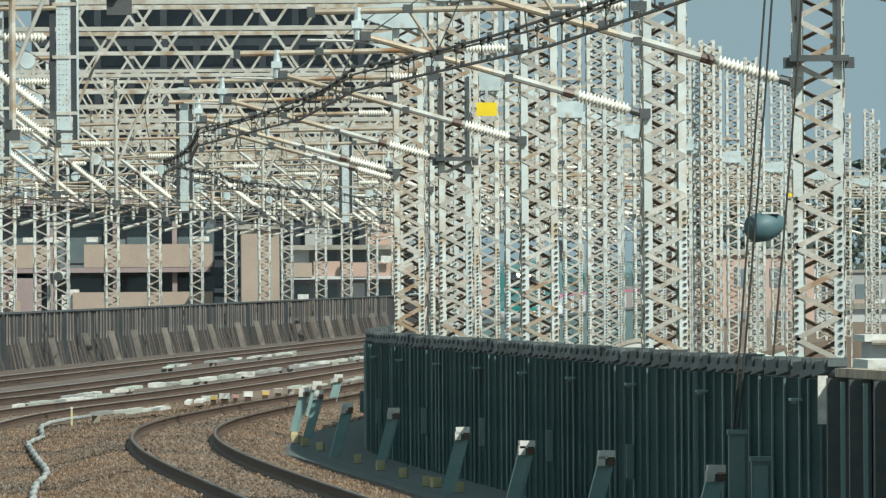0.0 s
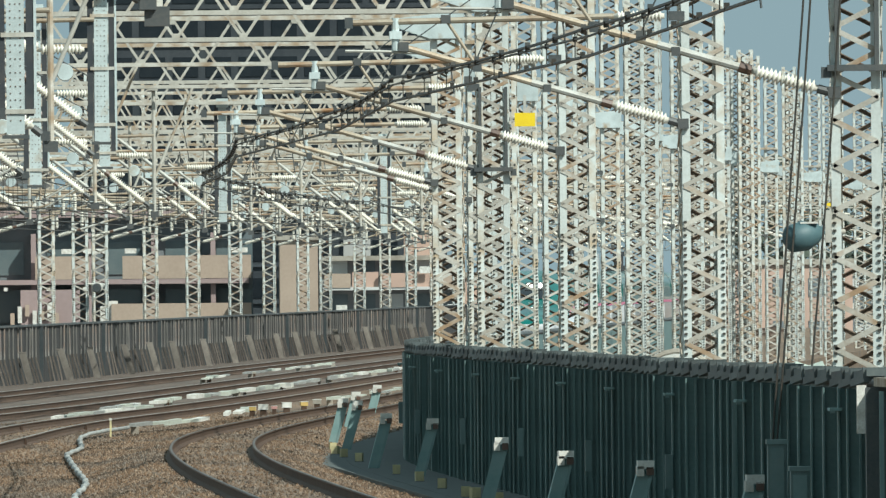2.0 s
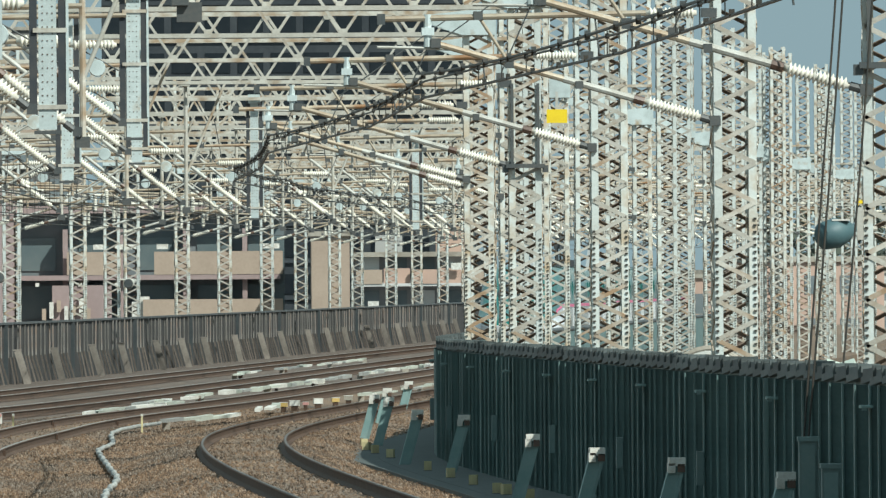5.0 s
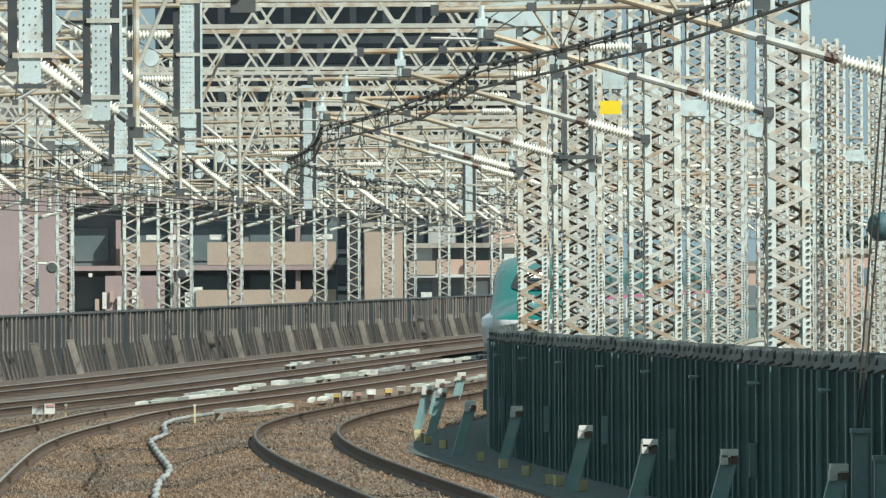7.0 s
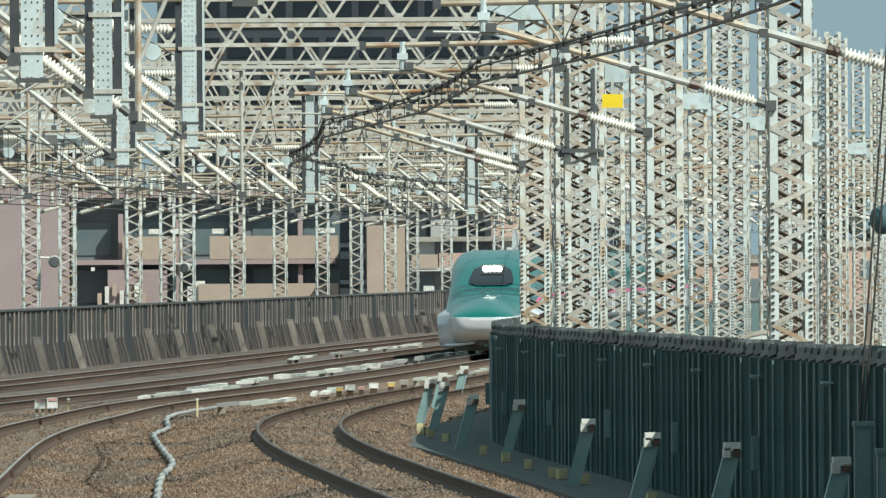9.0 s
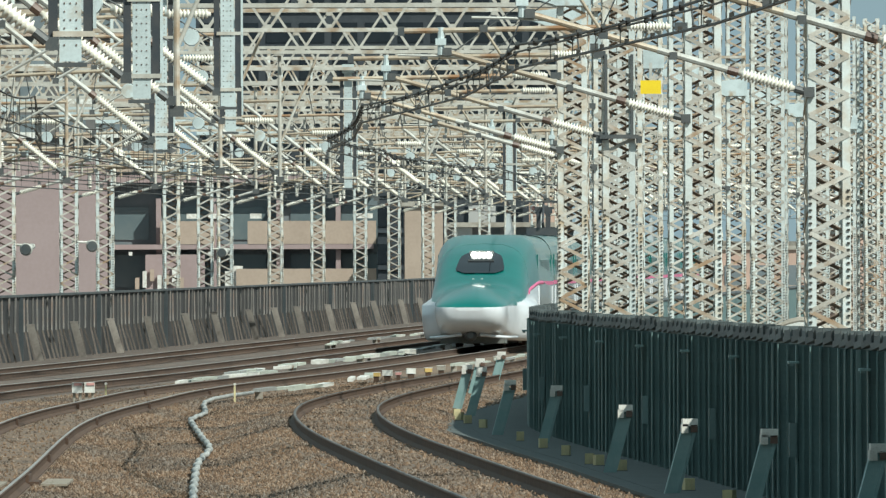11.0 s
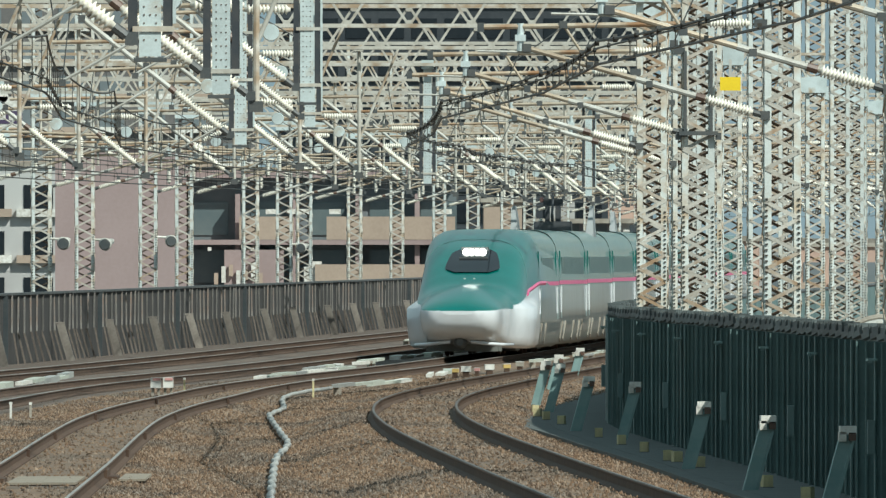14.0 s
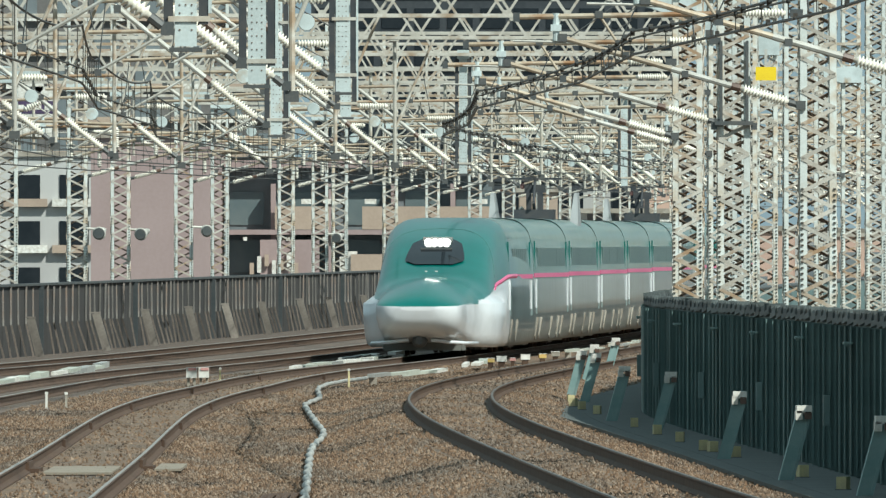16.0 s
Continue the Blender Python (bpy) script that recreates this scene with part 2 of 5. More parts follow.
class Geo:
    def __init__(self):
        self.v, self.f = [], []

    def add(self, verts, faces):
        o = len(self.v)
        self.v += [tuple(p) for p in verts]
        self.f += [tuple(i + o for i in f) for f in faces]
        return self

    def box(self, c, s, rz=0.0, rx=0.0):
        m = pose(*c, rx, 0, rz)
        x, y, z = (k / 2 for k in s)
        pts = [m @ Vector(p) for p in ((-x, -y, -z), (x, -y, -z), (x, y, -z), (-x, y, -z), (-x, -y, z), (x, -y, z), (x, y, z), (-x, y, z))]
        return self.add(pts, BOXF)

    def bar(self, p, q, w, h):
        p, q = Vector(p), Vector(q)
        d = (q - p).normalized()
        up = Vector((0, 0, 1)) if abs(d.z) < 0.9 else Vector((0, 1, 0))
        a = d.cross(up).normalized()
        b = a.cross(d).normalized()
        a, b = a * w / 2, b * h / 2
        return self.add([p - a - b, p + a - b, p + a + b, p - a + b, q - a - b, q + a - b, q + a + b, q - a + b],
                        [(3, 2, 1, 0), (4, 5, 6, 7), (0, 1, 5, 4), (1, 2, 6, 5), (2, 3, 7, 6), (3, 0, 4, 7)])

    def lathe(self, p, q, prof, n=8):
        """prof: (metres along p-q, radius)."""
        p, q = Vector(p), Vector(q)
        d = (q - p).normalized()
        up = Vector((0, 0, 1)) if abs(d.z) < 0.9 else Vector((0, 1, 0))
        a = d.cross(up).normalized()
        b = a.cross(d)
        vs, fs = [], []
        for t, r in prof:
            vs += [p + d * t + (a * math.cos(k * 2 * math.pi / n) + b * math.sin(k * 2 * math.pi / n)) * r for k in range(n)]
        for i in range(len(prof) - 1):
            fs += [(i * n + k, i * n + (k + 1) % n, (i + 1) * n + (k + 1) % n, (i + 1) * n + k) for k in range(n)]
        fs += [tuple(range(n))[::-1], tuple(range((len(prof) - 1) * n, len(prof) * n))]
        return self.add(vs, fs)

    def tube(self, p, q, r, n=8):
        return self.lathe(p, q, [(0, r), ((Vector(q) - Vector(p)).length, r)], n)

    def pipe(self, pts, r, n=8):
        """A bent tube through pts."""
        pts = [Vector(p) for p in pts]
        vs, fs = [], []
        for i, p in enumerate(pts):
            d = (pts[min(i + 1, len(pts) - 1)] - pts[max(i - 1, 0)]).normalized()
            up = Vector((0, 0, 1)) if abs(d.z) < 0.95 else Vector((0, 1, 0))
            a = d.cross(up).normalized()
            b = a.cross(d)
            vs += [p + (a * math.cos(k * 2 * math.pi / n) + b * math.sin(k * 2 * math.pi / n)) * r for k in range(n)]
        for i in range(len(pts) - 1):
            fs += [(i * n + k, i * n + (k + 1) % n, (i + 1) * n + (k + 1) % n, (i + 1) * n + k) for k in range(n)]
        fs += [tuple(range(n))[::-1], tuple(range((len(pts) - 1) * n, len(pts) * n))]
        return self.add(vs, fs)

    def sweep(self, fx, ys, prof, z=0.0):
        """A closed outline (sideways, up) drawn along the line x = fx(y)."""
        n, vs, fs = len(prof), [], []
        for y in ys:
            x = fx(y)
            k = (fx(y + 0.5) - fx(y - 0.5))
            c = 1 / math.sqrt(1 + k * k)
            vs += [(x + a * c, y - a * k * c, z + b + grade(y)) for a, b in prof]
        for i in range(len(ys) - 1):
            fs += [(i * n + k, i * n + (k + 1) % n, (i + 1) * n + (k + 1) % n, (i + 1) * n + k) for k in range(n)]
        fs += [tuple(range(n))[::-1], tuple(range((len(ys) - 1) * n, len(ys) * n))]
        return self.add(vs, fs)


BOXF = [(3, 2, 1, 0), (4, 5, 6, 7), (0, 1, 5, 4), (1, 2, 6, 5), (2, 3, 7, 6), (3, 0, 4, 7)]


def meshed(name, geo, material, smooth=False):
    me = bpy.data.meshes.new(name)
    me.from_pydata(geo.v, [], geo.f)
    bm = bmesh.new()
    bm.from_mesh(me)
    bmesh.ops.recalc_face_normals(bm, faces=bm.faces)
    bm.to_mesh(me)
    bm.free()
    me.materials.append(material)
    if smooth:
        me.polygons.foreach_set("use_smooth", [True] * len(me.polygons))
    return me


def part(name, geo, material, parent=None, label="", smooth=False):
    me = geo if isinstance(geo, bpy.types.Mesh) else meshed(name, geo, material, smooth)
    ob = new(name, me)
    ob.parent = parent
    return tagged(ob, label)


def thing(name, label, category, group="", kind="", at=None):
    ob = new(name)
    ob.empty_display_size = 0.2
    if at is not None:
        ob.matrix_basis = at
    return tagged(ob, label, category, group, kind)


def single(name, geo, material, label, category="", group="", kind="", smooth=False):
    return tagged(part(name, geo, material, None, "", smooth), label, category, group, kind)


# ---------------------------------------------------------------- the lines of the tracks, as x over y
def curve(pts):
    xs, ys = [p[0] for p in pts], [p[1] for p in pts]
    ms = []
    for i in range(len(xs)):
        a, b = max(i - 1, 0), min(i + 1, len(xs) - 1)
        ms.append((ys[b] - ys[a]) / (xs[b] - xs[a]))

    def f(x):
        i = min(max(int(np.searchsorted(xs, x)) - 1, 0), len(xs) - 2)
        h = xs[i + 1] - xs[i]
        t = (x - xs[i]) / h
        if t < 0:
            return ys[0] + ms[0] * (x - xs[0])
        if t > 1:
            return ys[-1] + ms[-1] * (x - xs[-1])
        return ((2 * t - 3) * t * t + 1) * ys[i] + (t * t * t - 2 * t * t + t) * h * ms[i] + (3 - 2 * t) * t * t * ys[i + 1] + (t * t * t - t * t) * h * ms[i + 1]
    return f


right_track = curve([(-80, 10), (120, 5.0), (205, 2.65), (230, 2.08), (255, 1.56), (280, 1.07), (305, 0.62), (330, 0.29), (355, 0.14), (380, 0.27), (405, 0.76), (430, 1.53), (455, 2.45), (490, 3.95), (530, 5.6), (600, 8.6), (1000, 25.8), (1500, 47.3)])
left_track = curve([(-80, -3.9), (120, -4.4), (230, -4.78), (275, -4.92), (330, -5.16), (360, -5.2), (390, -4.98), (420, -4.45), (450, -3.85), (476, -2.9), (522, -0.45), (549, 0.85), (603, 3.25), (690, 6.9), (915, 16.5), (1000, 20.2), (1500, 41.7)])
right_poles = curve([(-80, 15.2), (120, 9.9), (180, 8.3), (219, 7.25), (255, 6.44), (299, 5.66), (336, 4.94), (370, 4.58), (408, 5.1), (450, 6.3), (490, 8.0), (530, 9.8), (600, 12.9), (680, 16.6), (765, 20.7), (860, 25.5), (947, 30.2), (1034, 35.6), (1115, 41.2), (1205, 48.0), (1300, 56.0)])


def third_track(y):
    return left_track(y) - 4.6


def fourth_track(y):
    return left_track(y) - 9.2


def barrier_line(y):
    return left_track(y) - 13.9


def left_poles(y):
    return left_track(y) - 14.9


def wall_line(y):
    return right_poles(y) - 0.64


TRACKS = ((right_track, 0.2), (left_track, 0.0), (third_track, -0.05), (fourth_track, -0.05))
PORTALS = [141, 180, 219, 255, 299, 336, 370] + [408, 450, 490, 534, 578, 611, 634, 671, 694, 740, 766, 782, 826, 867, 912, 951, 993, 1024, 1074, 1115, 1160, 1205, 1250]
ALONG = list(range(-80, 200, 20)) + list(range(200, 620, 4)) + list(range(620, 1301, 20))

# ---------------------------------------------------------------- setting: city ground, viaduct deck, tracks
single("ground", Geo().box((0, 2000, -10.5), (9000, 9000, 1.0)), M_EARTH, "grey built-up city ground far below the viaduct", "ground", kind="structure")


def deck():
    g = Geo()
    vs, fs = [], []
    for y in ALONG:
        a, b = barrier_line(y) - 0.5, wall_line(y) + 1.6
        vs += [(a, y, -0.29 + grade(y)), (b, y, -0.29 + grade(y)), (b, y, -1.6), (a, y, -1.6)]
    for i in range(len(ALONG) - 1):
        fs += [(i * 4 + k, i * 4 + (k + 1) % 4, i * 4 + 4 + (k + 1) % 4, i * 4 + 4 + k) for k in range(4)]
    g.add(vs, fs)
    single("viaduct_deck", g, M_BALLAST, "viaduct deck covered in brown gravel ballast", "railway bed", kind="structure")


deck()
RAIL = [(-0.075, -0.20), (0.075, -0.20), (0.075, -0.17), (0.012, -0.13), (0.012, -0.045), (0.034, -0.03), (0.034, -0.012), (-0.034, -0.012), (-0.034, -0.03), (-0.012, -0.045), (-0.012, -0.13), (-0.075, -0.17)]
HEAD = [(-0.020, -0.0119), (0.020, -0.0119), (0.019, -0.002), (0.015, 0.0), (-0.015, 0.0), (-0.019, -0.002)]
BED = [(-2.3, -0.5), (2.3, -0.5), (1.15, -0.19), (-1.15, -0.19)]


def track(line, z, bed):
    t = thing("railway_track", "railway track of rusty steel rails on a ballast bed", "track", "tracks on the viaduct", "structure")
    part("track_bed", Geo().sweep(line, ALONG, BED, z), bed, t)
    for side in (-0.75, 0.75):
        r = part("rail", Geo().sweep(lambda y: line(y) + side, ALONG, RAIL, z), M_RAIL, t, "rust-brown rail with a polished head")
        part("rail_head", Geo().sweep(lambda y: line(y) + side, ALONG, HEAD, z), M_DULLHEAD if line is right_track else M_HEAD, r, "polished running surface")
    return t


for line, z in TRACKS:
    track(line, z, M_DUSTBED if line in (third_track, fourth_track) else M_BALLAST)


def dusty_strip():
    """Darker ballast under the outer tracks, thrown over the deck."""
    ys = [y for y in ALONG if y >= 380]
    vs, fs = [], []
    for y in ys:
        a, b, z = barrier_line(y) + 0.07, left_track(y) - 2.25 - 0.25 * math.sin(y * 0.13), grade(y)
        vs += [(a, y, -0.27 + z), (b, y, -0.27 + z), (b, y, -0.4 + z), (a, y, -0.4 + z)]
    for i in range(len(ys) - 1):
        fs += [(i * 4 + k, i * 4 + (k + 1) % 4, i * 4 + 4 + (k + 1) % 4, i * 4 + 4 + k) for k in range(4)]
    single("ballast_bed", Geo().add(vs, fs), M_DUSTBED, "dark dusty ballast under the outer tracks", "railway bed", kind="structure")


dusty_strip()

# ---------------------------------------------------------------- lattice poles
def lattice_pole(name, w, top, label, group, single_bars=False):
    t = thing(name, label, "pole", group)
    h = w / 2
    z0, step = -1.6, w * 0.46
    leg = Geo()
    a = 0.105
    leg.box((0, 0, (top + z0) / 2), (a, 0.014, top - z0)).box((-a / 2 + 0.007, a / 2, (top + z0) / 2), (0.014, a - 0.02, top - z0))
    me = meshed("leg", leg, M_POLE)
    for k, (sx, sy) in enumerate(((-1, -1), (1, -1), (1, 1), (-1, 1))):
        o = part("leg", me, None, t)
        o.matrix_basis = pose(sx * (h - a / 2), sy * h, 0, 0, 0, 0) if sx < 0 else pose(sx * (h - a / 2), sy * h, 0, 0, 0, 180 if sy > 0 else 0)
    n = int((top - z0) / step)
    for face in range(4):
        g = Geo()
        for i in range(n):
            s = 1 if (i + face // 2) % 2 else -1
            za, zb = z0 + i * step, z0 + (i + 1) * step
            k = h - 0.02
            p, q = {0: ((-s * k, -h - 0.012, za), (s * k, -h - 0.012, zb)), 1: ((h + 0.012, -s * k, za), (h + 0.012, s * k, zb)),
                    2: ((-s * k, h + 0.012, za), (s * k, h + 0.012, zb)), 3: ((-h - 0.012, -s * k, za), (-h - 0.012, s * k, zb))}[face]
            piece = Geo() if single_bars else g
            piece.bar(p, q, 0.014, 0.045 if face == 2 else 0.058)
            # overhanging flange added so that each back bar falls in shade
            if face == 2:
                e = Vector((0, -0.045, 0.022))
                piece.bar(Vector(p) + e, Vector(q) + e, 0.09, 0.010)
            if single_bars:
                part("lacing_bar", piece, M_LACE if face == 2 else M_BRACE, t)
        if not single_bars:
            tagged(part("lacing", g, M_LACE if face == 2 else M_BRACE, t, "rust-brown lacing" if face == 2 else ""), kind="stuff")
    g = Geo()
    for sx in (-1, 1):
        for i in range(44):
            g.box((sx * (h - 0.03), -h - 0.022, 0.1 + i * 0.085), (0.038, 0.016, 0.026))
    tagged(part("perforation", g, M_WIRE, t, "dark perforations up the lower legs"), kind="stuff")
    part("foot", Geo().box((0, 0, z0 + 0.1), (w + 0.3, w + 0.3, 0.3)), M_CONC, t)
    return t


pole_r = lattice_pole("lattice_pole", 0.55, 11.9, "pale grey painted steel lattice mast with zigzag lacing and rust stains", "masts along the dark wall")
pole_near = lattice_pole("lattice_pole", 0.55, 11.9, "pale grey painted steel lattice mast with zigzag lacing and rust stains", "masts along the dark wall", True)
pole_near.matrix_basis = pose(right_poles(336), 336, 0)
pole_l = lattice_pole("lattice_pole", 0.62, 11.6, "weathered cream steel lattice mast with zigzag lacing", "masts behind the ribbed barrier")
rng = random.Random(4)
for i, y in enumerate(PORTALS):
    for line, proto in ((right_poles, pole_r), (left_poles, pole_l)):
        if line is right_poles and y == 336:
            continue
        m = pose(line(y), y, grade(y), 0, 0, rng.uniform(-4, 4))
        if proto is pole_r and y in (219, 255, 299):
            copy_thing(pole_near, m)
        elif i == 0:
            proto.matrix_basis = m
        else:
            copy_thing(proto, m)

for y in [396 + 41 * k for k in range(20)]:
    copy_thing(pole_r, pose(right_poles(y) + 0.9 + 0.3 * math.sin(y), y, grade(y) + rng.uniform(-0.9, 0.0), 0, 0, rng.uniform(-4, 4)))


# ---------------------------------------------------------------- portal beams
def portal_beam(y):
    xl, xr = left_poles(y), right_poles(y)
    dz = 0.0 if y < 500 else 0.25 * math.sin(y * 1.7)
    z0, z1, d = 7.7, 8.65 + dz, 0.35
    t = thing("portal_beam", "weathered cream steel truss beam spanning the tracks between two masts", "truss beam", "beams across the tracks", at=pose(xl, y, grade(y)))
    span = xr - xl
    for zz in (z0, z1):
        for yy in (-d, d):
            part("chord", Geo().box((span / 2, yy, zz), (span + 0.6, 0.08, 0.08)), M_BEAM, t)
    n = int(span / 0.62)
    for yy in (-d, d):
        g = Geo()
        for i in range(n):
            a, b = i * span / n, (i + 1) * span / n
            g.bar((a, yy, z0 if i % 2 else z1), (b, yy, z1 if i % 2 else z0), 0.02, 0.05)
            g.box((b, yy - 0.03, z1 - 0.06 if i % 2 else z0 + 0.06), (0.15, 0.014, 0.11))
        tagged(part("lacing", g, M_BEAM, t), kind="stuff")
    for x, s in ((0.0, 1), (span, -1)):
        for yy in (-d - 0.055, d + 0.055):
            g = Geo()
            q = [(x - s * 0.33, z0 - 0.02), (x + s * 0.3, z0 - 0.02), (x + s * 0.95, z0 + 0.20), (x + s * 0.95, z0 + 0.36), (x - s * 0.33, z0 + 0.50)]
            g.add([(a, yy - 0.012, b) for a, b in q] + [(a, yy + 0.012, b) for a, b in q], [(0, 1, 2, 3, 4), (9, 8, 7, 6, 5)] + [(k, (k + 1) % 5, 5 + (k + 1) % 5, 5 + k) for k in range(5)])
            part("haunch_plate", g, M_PLATE, t, "pale blue-grey gusset plate")
    return t


for y in PORTALS:
    portal_beam(y)

# ---------------------------------------------------------------- drop posts, cantilevers and insulators
def drop_post():
    t = thing("drop_post", "pale blue riveted steel hanger post with dark side channels", "hanger post", "hanger posts")
    z0, z1 = 4.75, 7.64
    part("face_plate", Geo().box((0, -0.08, (z0 + z1) / 2), (0.20, 0.02, z1 - z0)).box((0, 0.1, z1 + 0.06), (0.3, 0.74, 0.22)), M_PLATE, t)
    part("channel", Geo().box((0.16, 0, (z0 + z1) / 2 + 0.1), (0.085, 0.2, z1 - z0 - 0.2)), M_CHANNEL, t, "dark channel")
    part("channel", Geo().box((-0.16, 0.02, (z0 + z1) / 2 + 0.1), (0.085, 0.2, z1 - z0 - 0.2)), M_CHANNEL, t, "dark channel")
    part("flange", Geo().box((0.22, -0.03, (z0 + z1) / 2 + 0.15), (0.03, 0.16, z1 - z0 - 0.3)), M_PLATE, t)
    g = Geo()
    for i in range(32):
        for x in (-0.055, 0.0, 0.055):
            if x or i % 2:
                g.box((x, -0.093, z0 + 0.15 + i * 0.076), (0.013, 0.008, 0.013))
    tagged(part("riveting", g, M_CAP, t), kind="stuff")
    for z in (z0 + 0.25, z0 + 1.1, z0 + 1.9):
        part("tie_plate", Geo().box((0.03, -0.1, z), (0.38, 0.02, 0.05)), M_BEAM, t)
    part("shoe", Geo().box((0, 0, z0 - 0.03), (0.30, 0.26, 0.04)), M_DARK, t)
    return t


def insulator(p, q, shed=0.085, n=14):
    p, q = Vector(p), Vector(q)
    ln = (q - p).length
    prof = [(0.0, 0.035)]
    for i in range(n):
        a = 0.04 + (ln - 0.08) * i / n
        w = (ln - 0.08) / n
        prof += [(a, 0.042), (a + w * 0.35, shed), (a + w * 0.55, shed), (a + w * 0.8, 0.042)]
    prof.append((ln, 0.035))
    return Geo().lathe(p, q, prof, 10)


def cantilever():
    """Reaches 4.6 m to -x from its post at the origin."""
    t = thing("cantilever", "rusty tube catenary bracket with ribbed cream porcelain insulators", "catenary bracket", "catenary brackets")
    a, b = Vector((-0.28, -0.1, 5.03)), Vector((-3.9, -0.1, 6.06))
    d = (b - a).normalized()
    part("clamp", Geo().box((-0.25, -0.08, 5.03), (0.14, 0.14, 0.13)).tube(a, a + d * 0.16, 0.05), M_DARK, t)
    part("insulator", insulator(a + d * 0.16, a + d * 0.92), M_PORC, t, "ribbed cream porcelain", True)
    part("end_cap", Geo().tube(a + d * 0.92, a + d * 1.06, 0.058), M_CAP, t)
    part("strut_tube", Geo().tube(a + d * 1.06, a + d * 2.0, 0.045), M_GALV, t, "grey sleeve tube")
    part("strut_tube", Geo().tube(a + d * 2.0, b, 0.04), M_TUBE, t)
    e = Vector((-0.28, -0.1, 6.42))
    part("insulator", insulator(e - Vector((0.2, 0, 0)), e - Vector((0.86, 0, 0)), 0.075, 12), M_PORC, t, "ribbed cream porcelain", True)
    part("clamp", Geo().box((-0.32, -0.08, 6.42), (0.2, 0.12, 0.12)), M_DARK, t)
    part("top_tube", Geo().tube(e - Vector((0.86, 0, 0)), (-4.6, -0.1, 6.36), 0.04), M_TUBE, t)
    part("brace", Geo().tube((-2.9, -0.1, 5.78), (-3.3, -0.1, 6.4), 0.022), M_TUBE, t)
    part("messenger_saddle", Geo().tube((-3.95, -0.1, 6.0), (-3.95, -0.1, 6.42), 0.05).box((-3.95, -0.1, 6.2), (0.16, 0.14, 0.1)), M_PLATE, t)
    part("pull_off_arm", Geo().pipe([(-2.75, -0.1, 5.70), (-3.1, -0.1, 5.86), (-3.55, -0.1, 5.96), (-4.1, -0.1, 5.99), (-4.6, -0.1, 6.0)], 0.02, 6), M_GALV, t, "curved grey arm")
    tagged(part("clamp_set", Geo().tube((-3.2, -0.1, 5.44), (-3.25, -0.1, 5.88), 0.012, 5).tube((-4.3, -0.1, 5.22), (-3.95, -0.1, 6.0), 0.008, 4).tube((-2.9, -0.1, 6.4), (-1.2, -0.1, 7.6), 0.009, 4)
         .box((-4.3, -0.1, 5.2), (0.09, 0.1, 0.09)).box((-3.3, -0.1, 6.4), (0.12, 0.1, 0.11)).box((-2.9, -0.1, 5.78), (0.11, 0.11, 0.12)).box((-2.0, -0.1, 5.5), (0.1, 0.1, 0.1)).box((-4.55, -0.1, 6.36), (0.1, 0.1, 0.14)).box((-3.85, -0.1, 6.05), (0.13, 0.12, 0.12)), M_DARK, t, "dark clamps and stay wires"), kind="stuff")
    return t


def steep_bracket():
    """Climbs steeply to -x from a hanger post at the origin."""
    t = thing("steep_bracket", "steep galvanised tube bracket with a long ribbed porcelain insulator", "catenary bracket", "brackets on the hanger posts")
    a, b = Vector((-0.22, -0.1, 4.95)), Vector((-2.75, -0.1, 6.95))
    d = (b - a).normalized()
    part("clamp", Geo().box((-0.17, -0.06, 4.93), (0.12, 0.14, 0.12)).tube(a, a + d * 0.14, 0.05), M_DARK, t)
    part("insulator", insulator(a + d * 0.14, a + d * 1.14, 0.085, 18), M_PORC, t, "ribbed cream porcelain", True)
    part("end_cap", Geo().tube(a + d * 1.14, a + d * 1.26, 0.058), M_CAP, t)
    part("strut_tube", Geo().tube(a + d * 1.26, b, 0.045), M_GALV, t)
    part("top_tube", Geo().tube((-0.1, -0.1, 6.55), (-3.2, -0.1, 6.5), 0.035), M_TUBE, t)
    part("insulator", insulator((-0.25, -0.1, 6.1), (-0.95, -0.1, 6.1), 0.08, 11), M_PORC, t, "ribbed cream porcelain", True)
    part("registration_tube", Geo().tube((-0.95, -0.1, 6.1), (-2.6, -0.1, 6.02), 0.03), M_TUBE, t)
    part("pull_off_arm", Geo().pipe([(-1.2, -0.1, 6.1), (-1.5, -0.1, 5.75), (-2.0, -0.1, 5.45), (-2.6, -0.1, 5.12)], 0.024, 6), M_GALV, t, "curved grey arm")
    tagged(part("clamp_set", Geo().box((-2.7, -0.1, 6.9), (0.12, 0.12, 0.13)).box((-1.6, -0.1, 6.1), (0.1, 0.1, 0.1)).box((-2.6, -0.1, 5.1), (0.09, 0.1, 0.09)).box((-1.3, -0.1, 6.53), (0.11, 0.1, 0.1)).tube((-2.6, -0.1, 5.1), (-2.5, -0.1, 6.02), 0.008, 4).tube((-3.1, -0.1, 6.5), (-3.3, -0.1, 7.6), 0.012, 4).tube((-0.2, -0.1, 5.7), (-1.6, -0.1, 6.5), 0.01, 4), M_DARK, t, "dark clamps and stay wires"), kind="stuff")
    part("balance_weight", Geo().lathe((-0.55, -0.3, 5.75), (-0.55, -0.12, 5.75), [(0, 0.12), (0.14, 0.13), (0.18, 0.08)], 14), M_PLATE, t, "pale round casting")
    return t


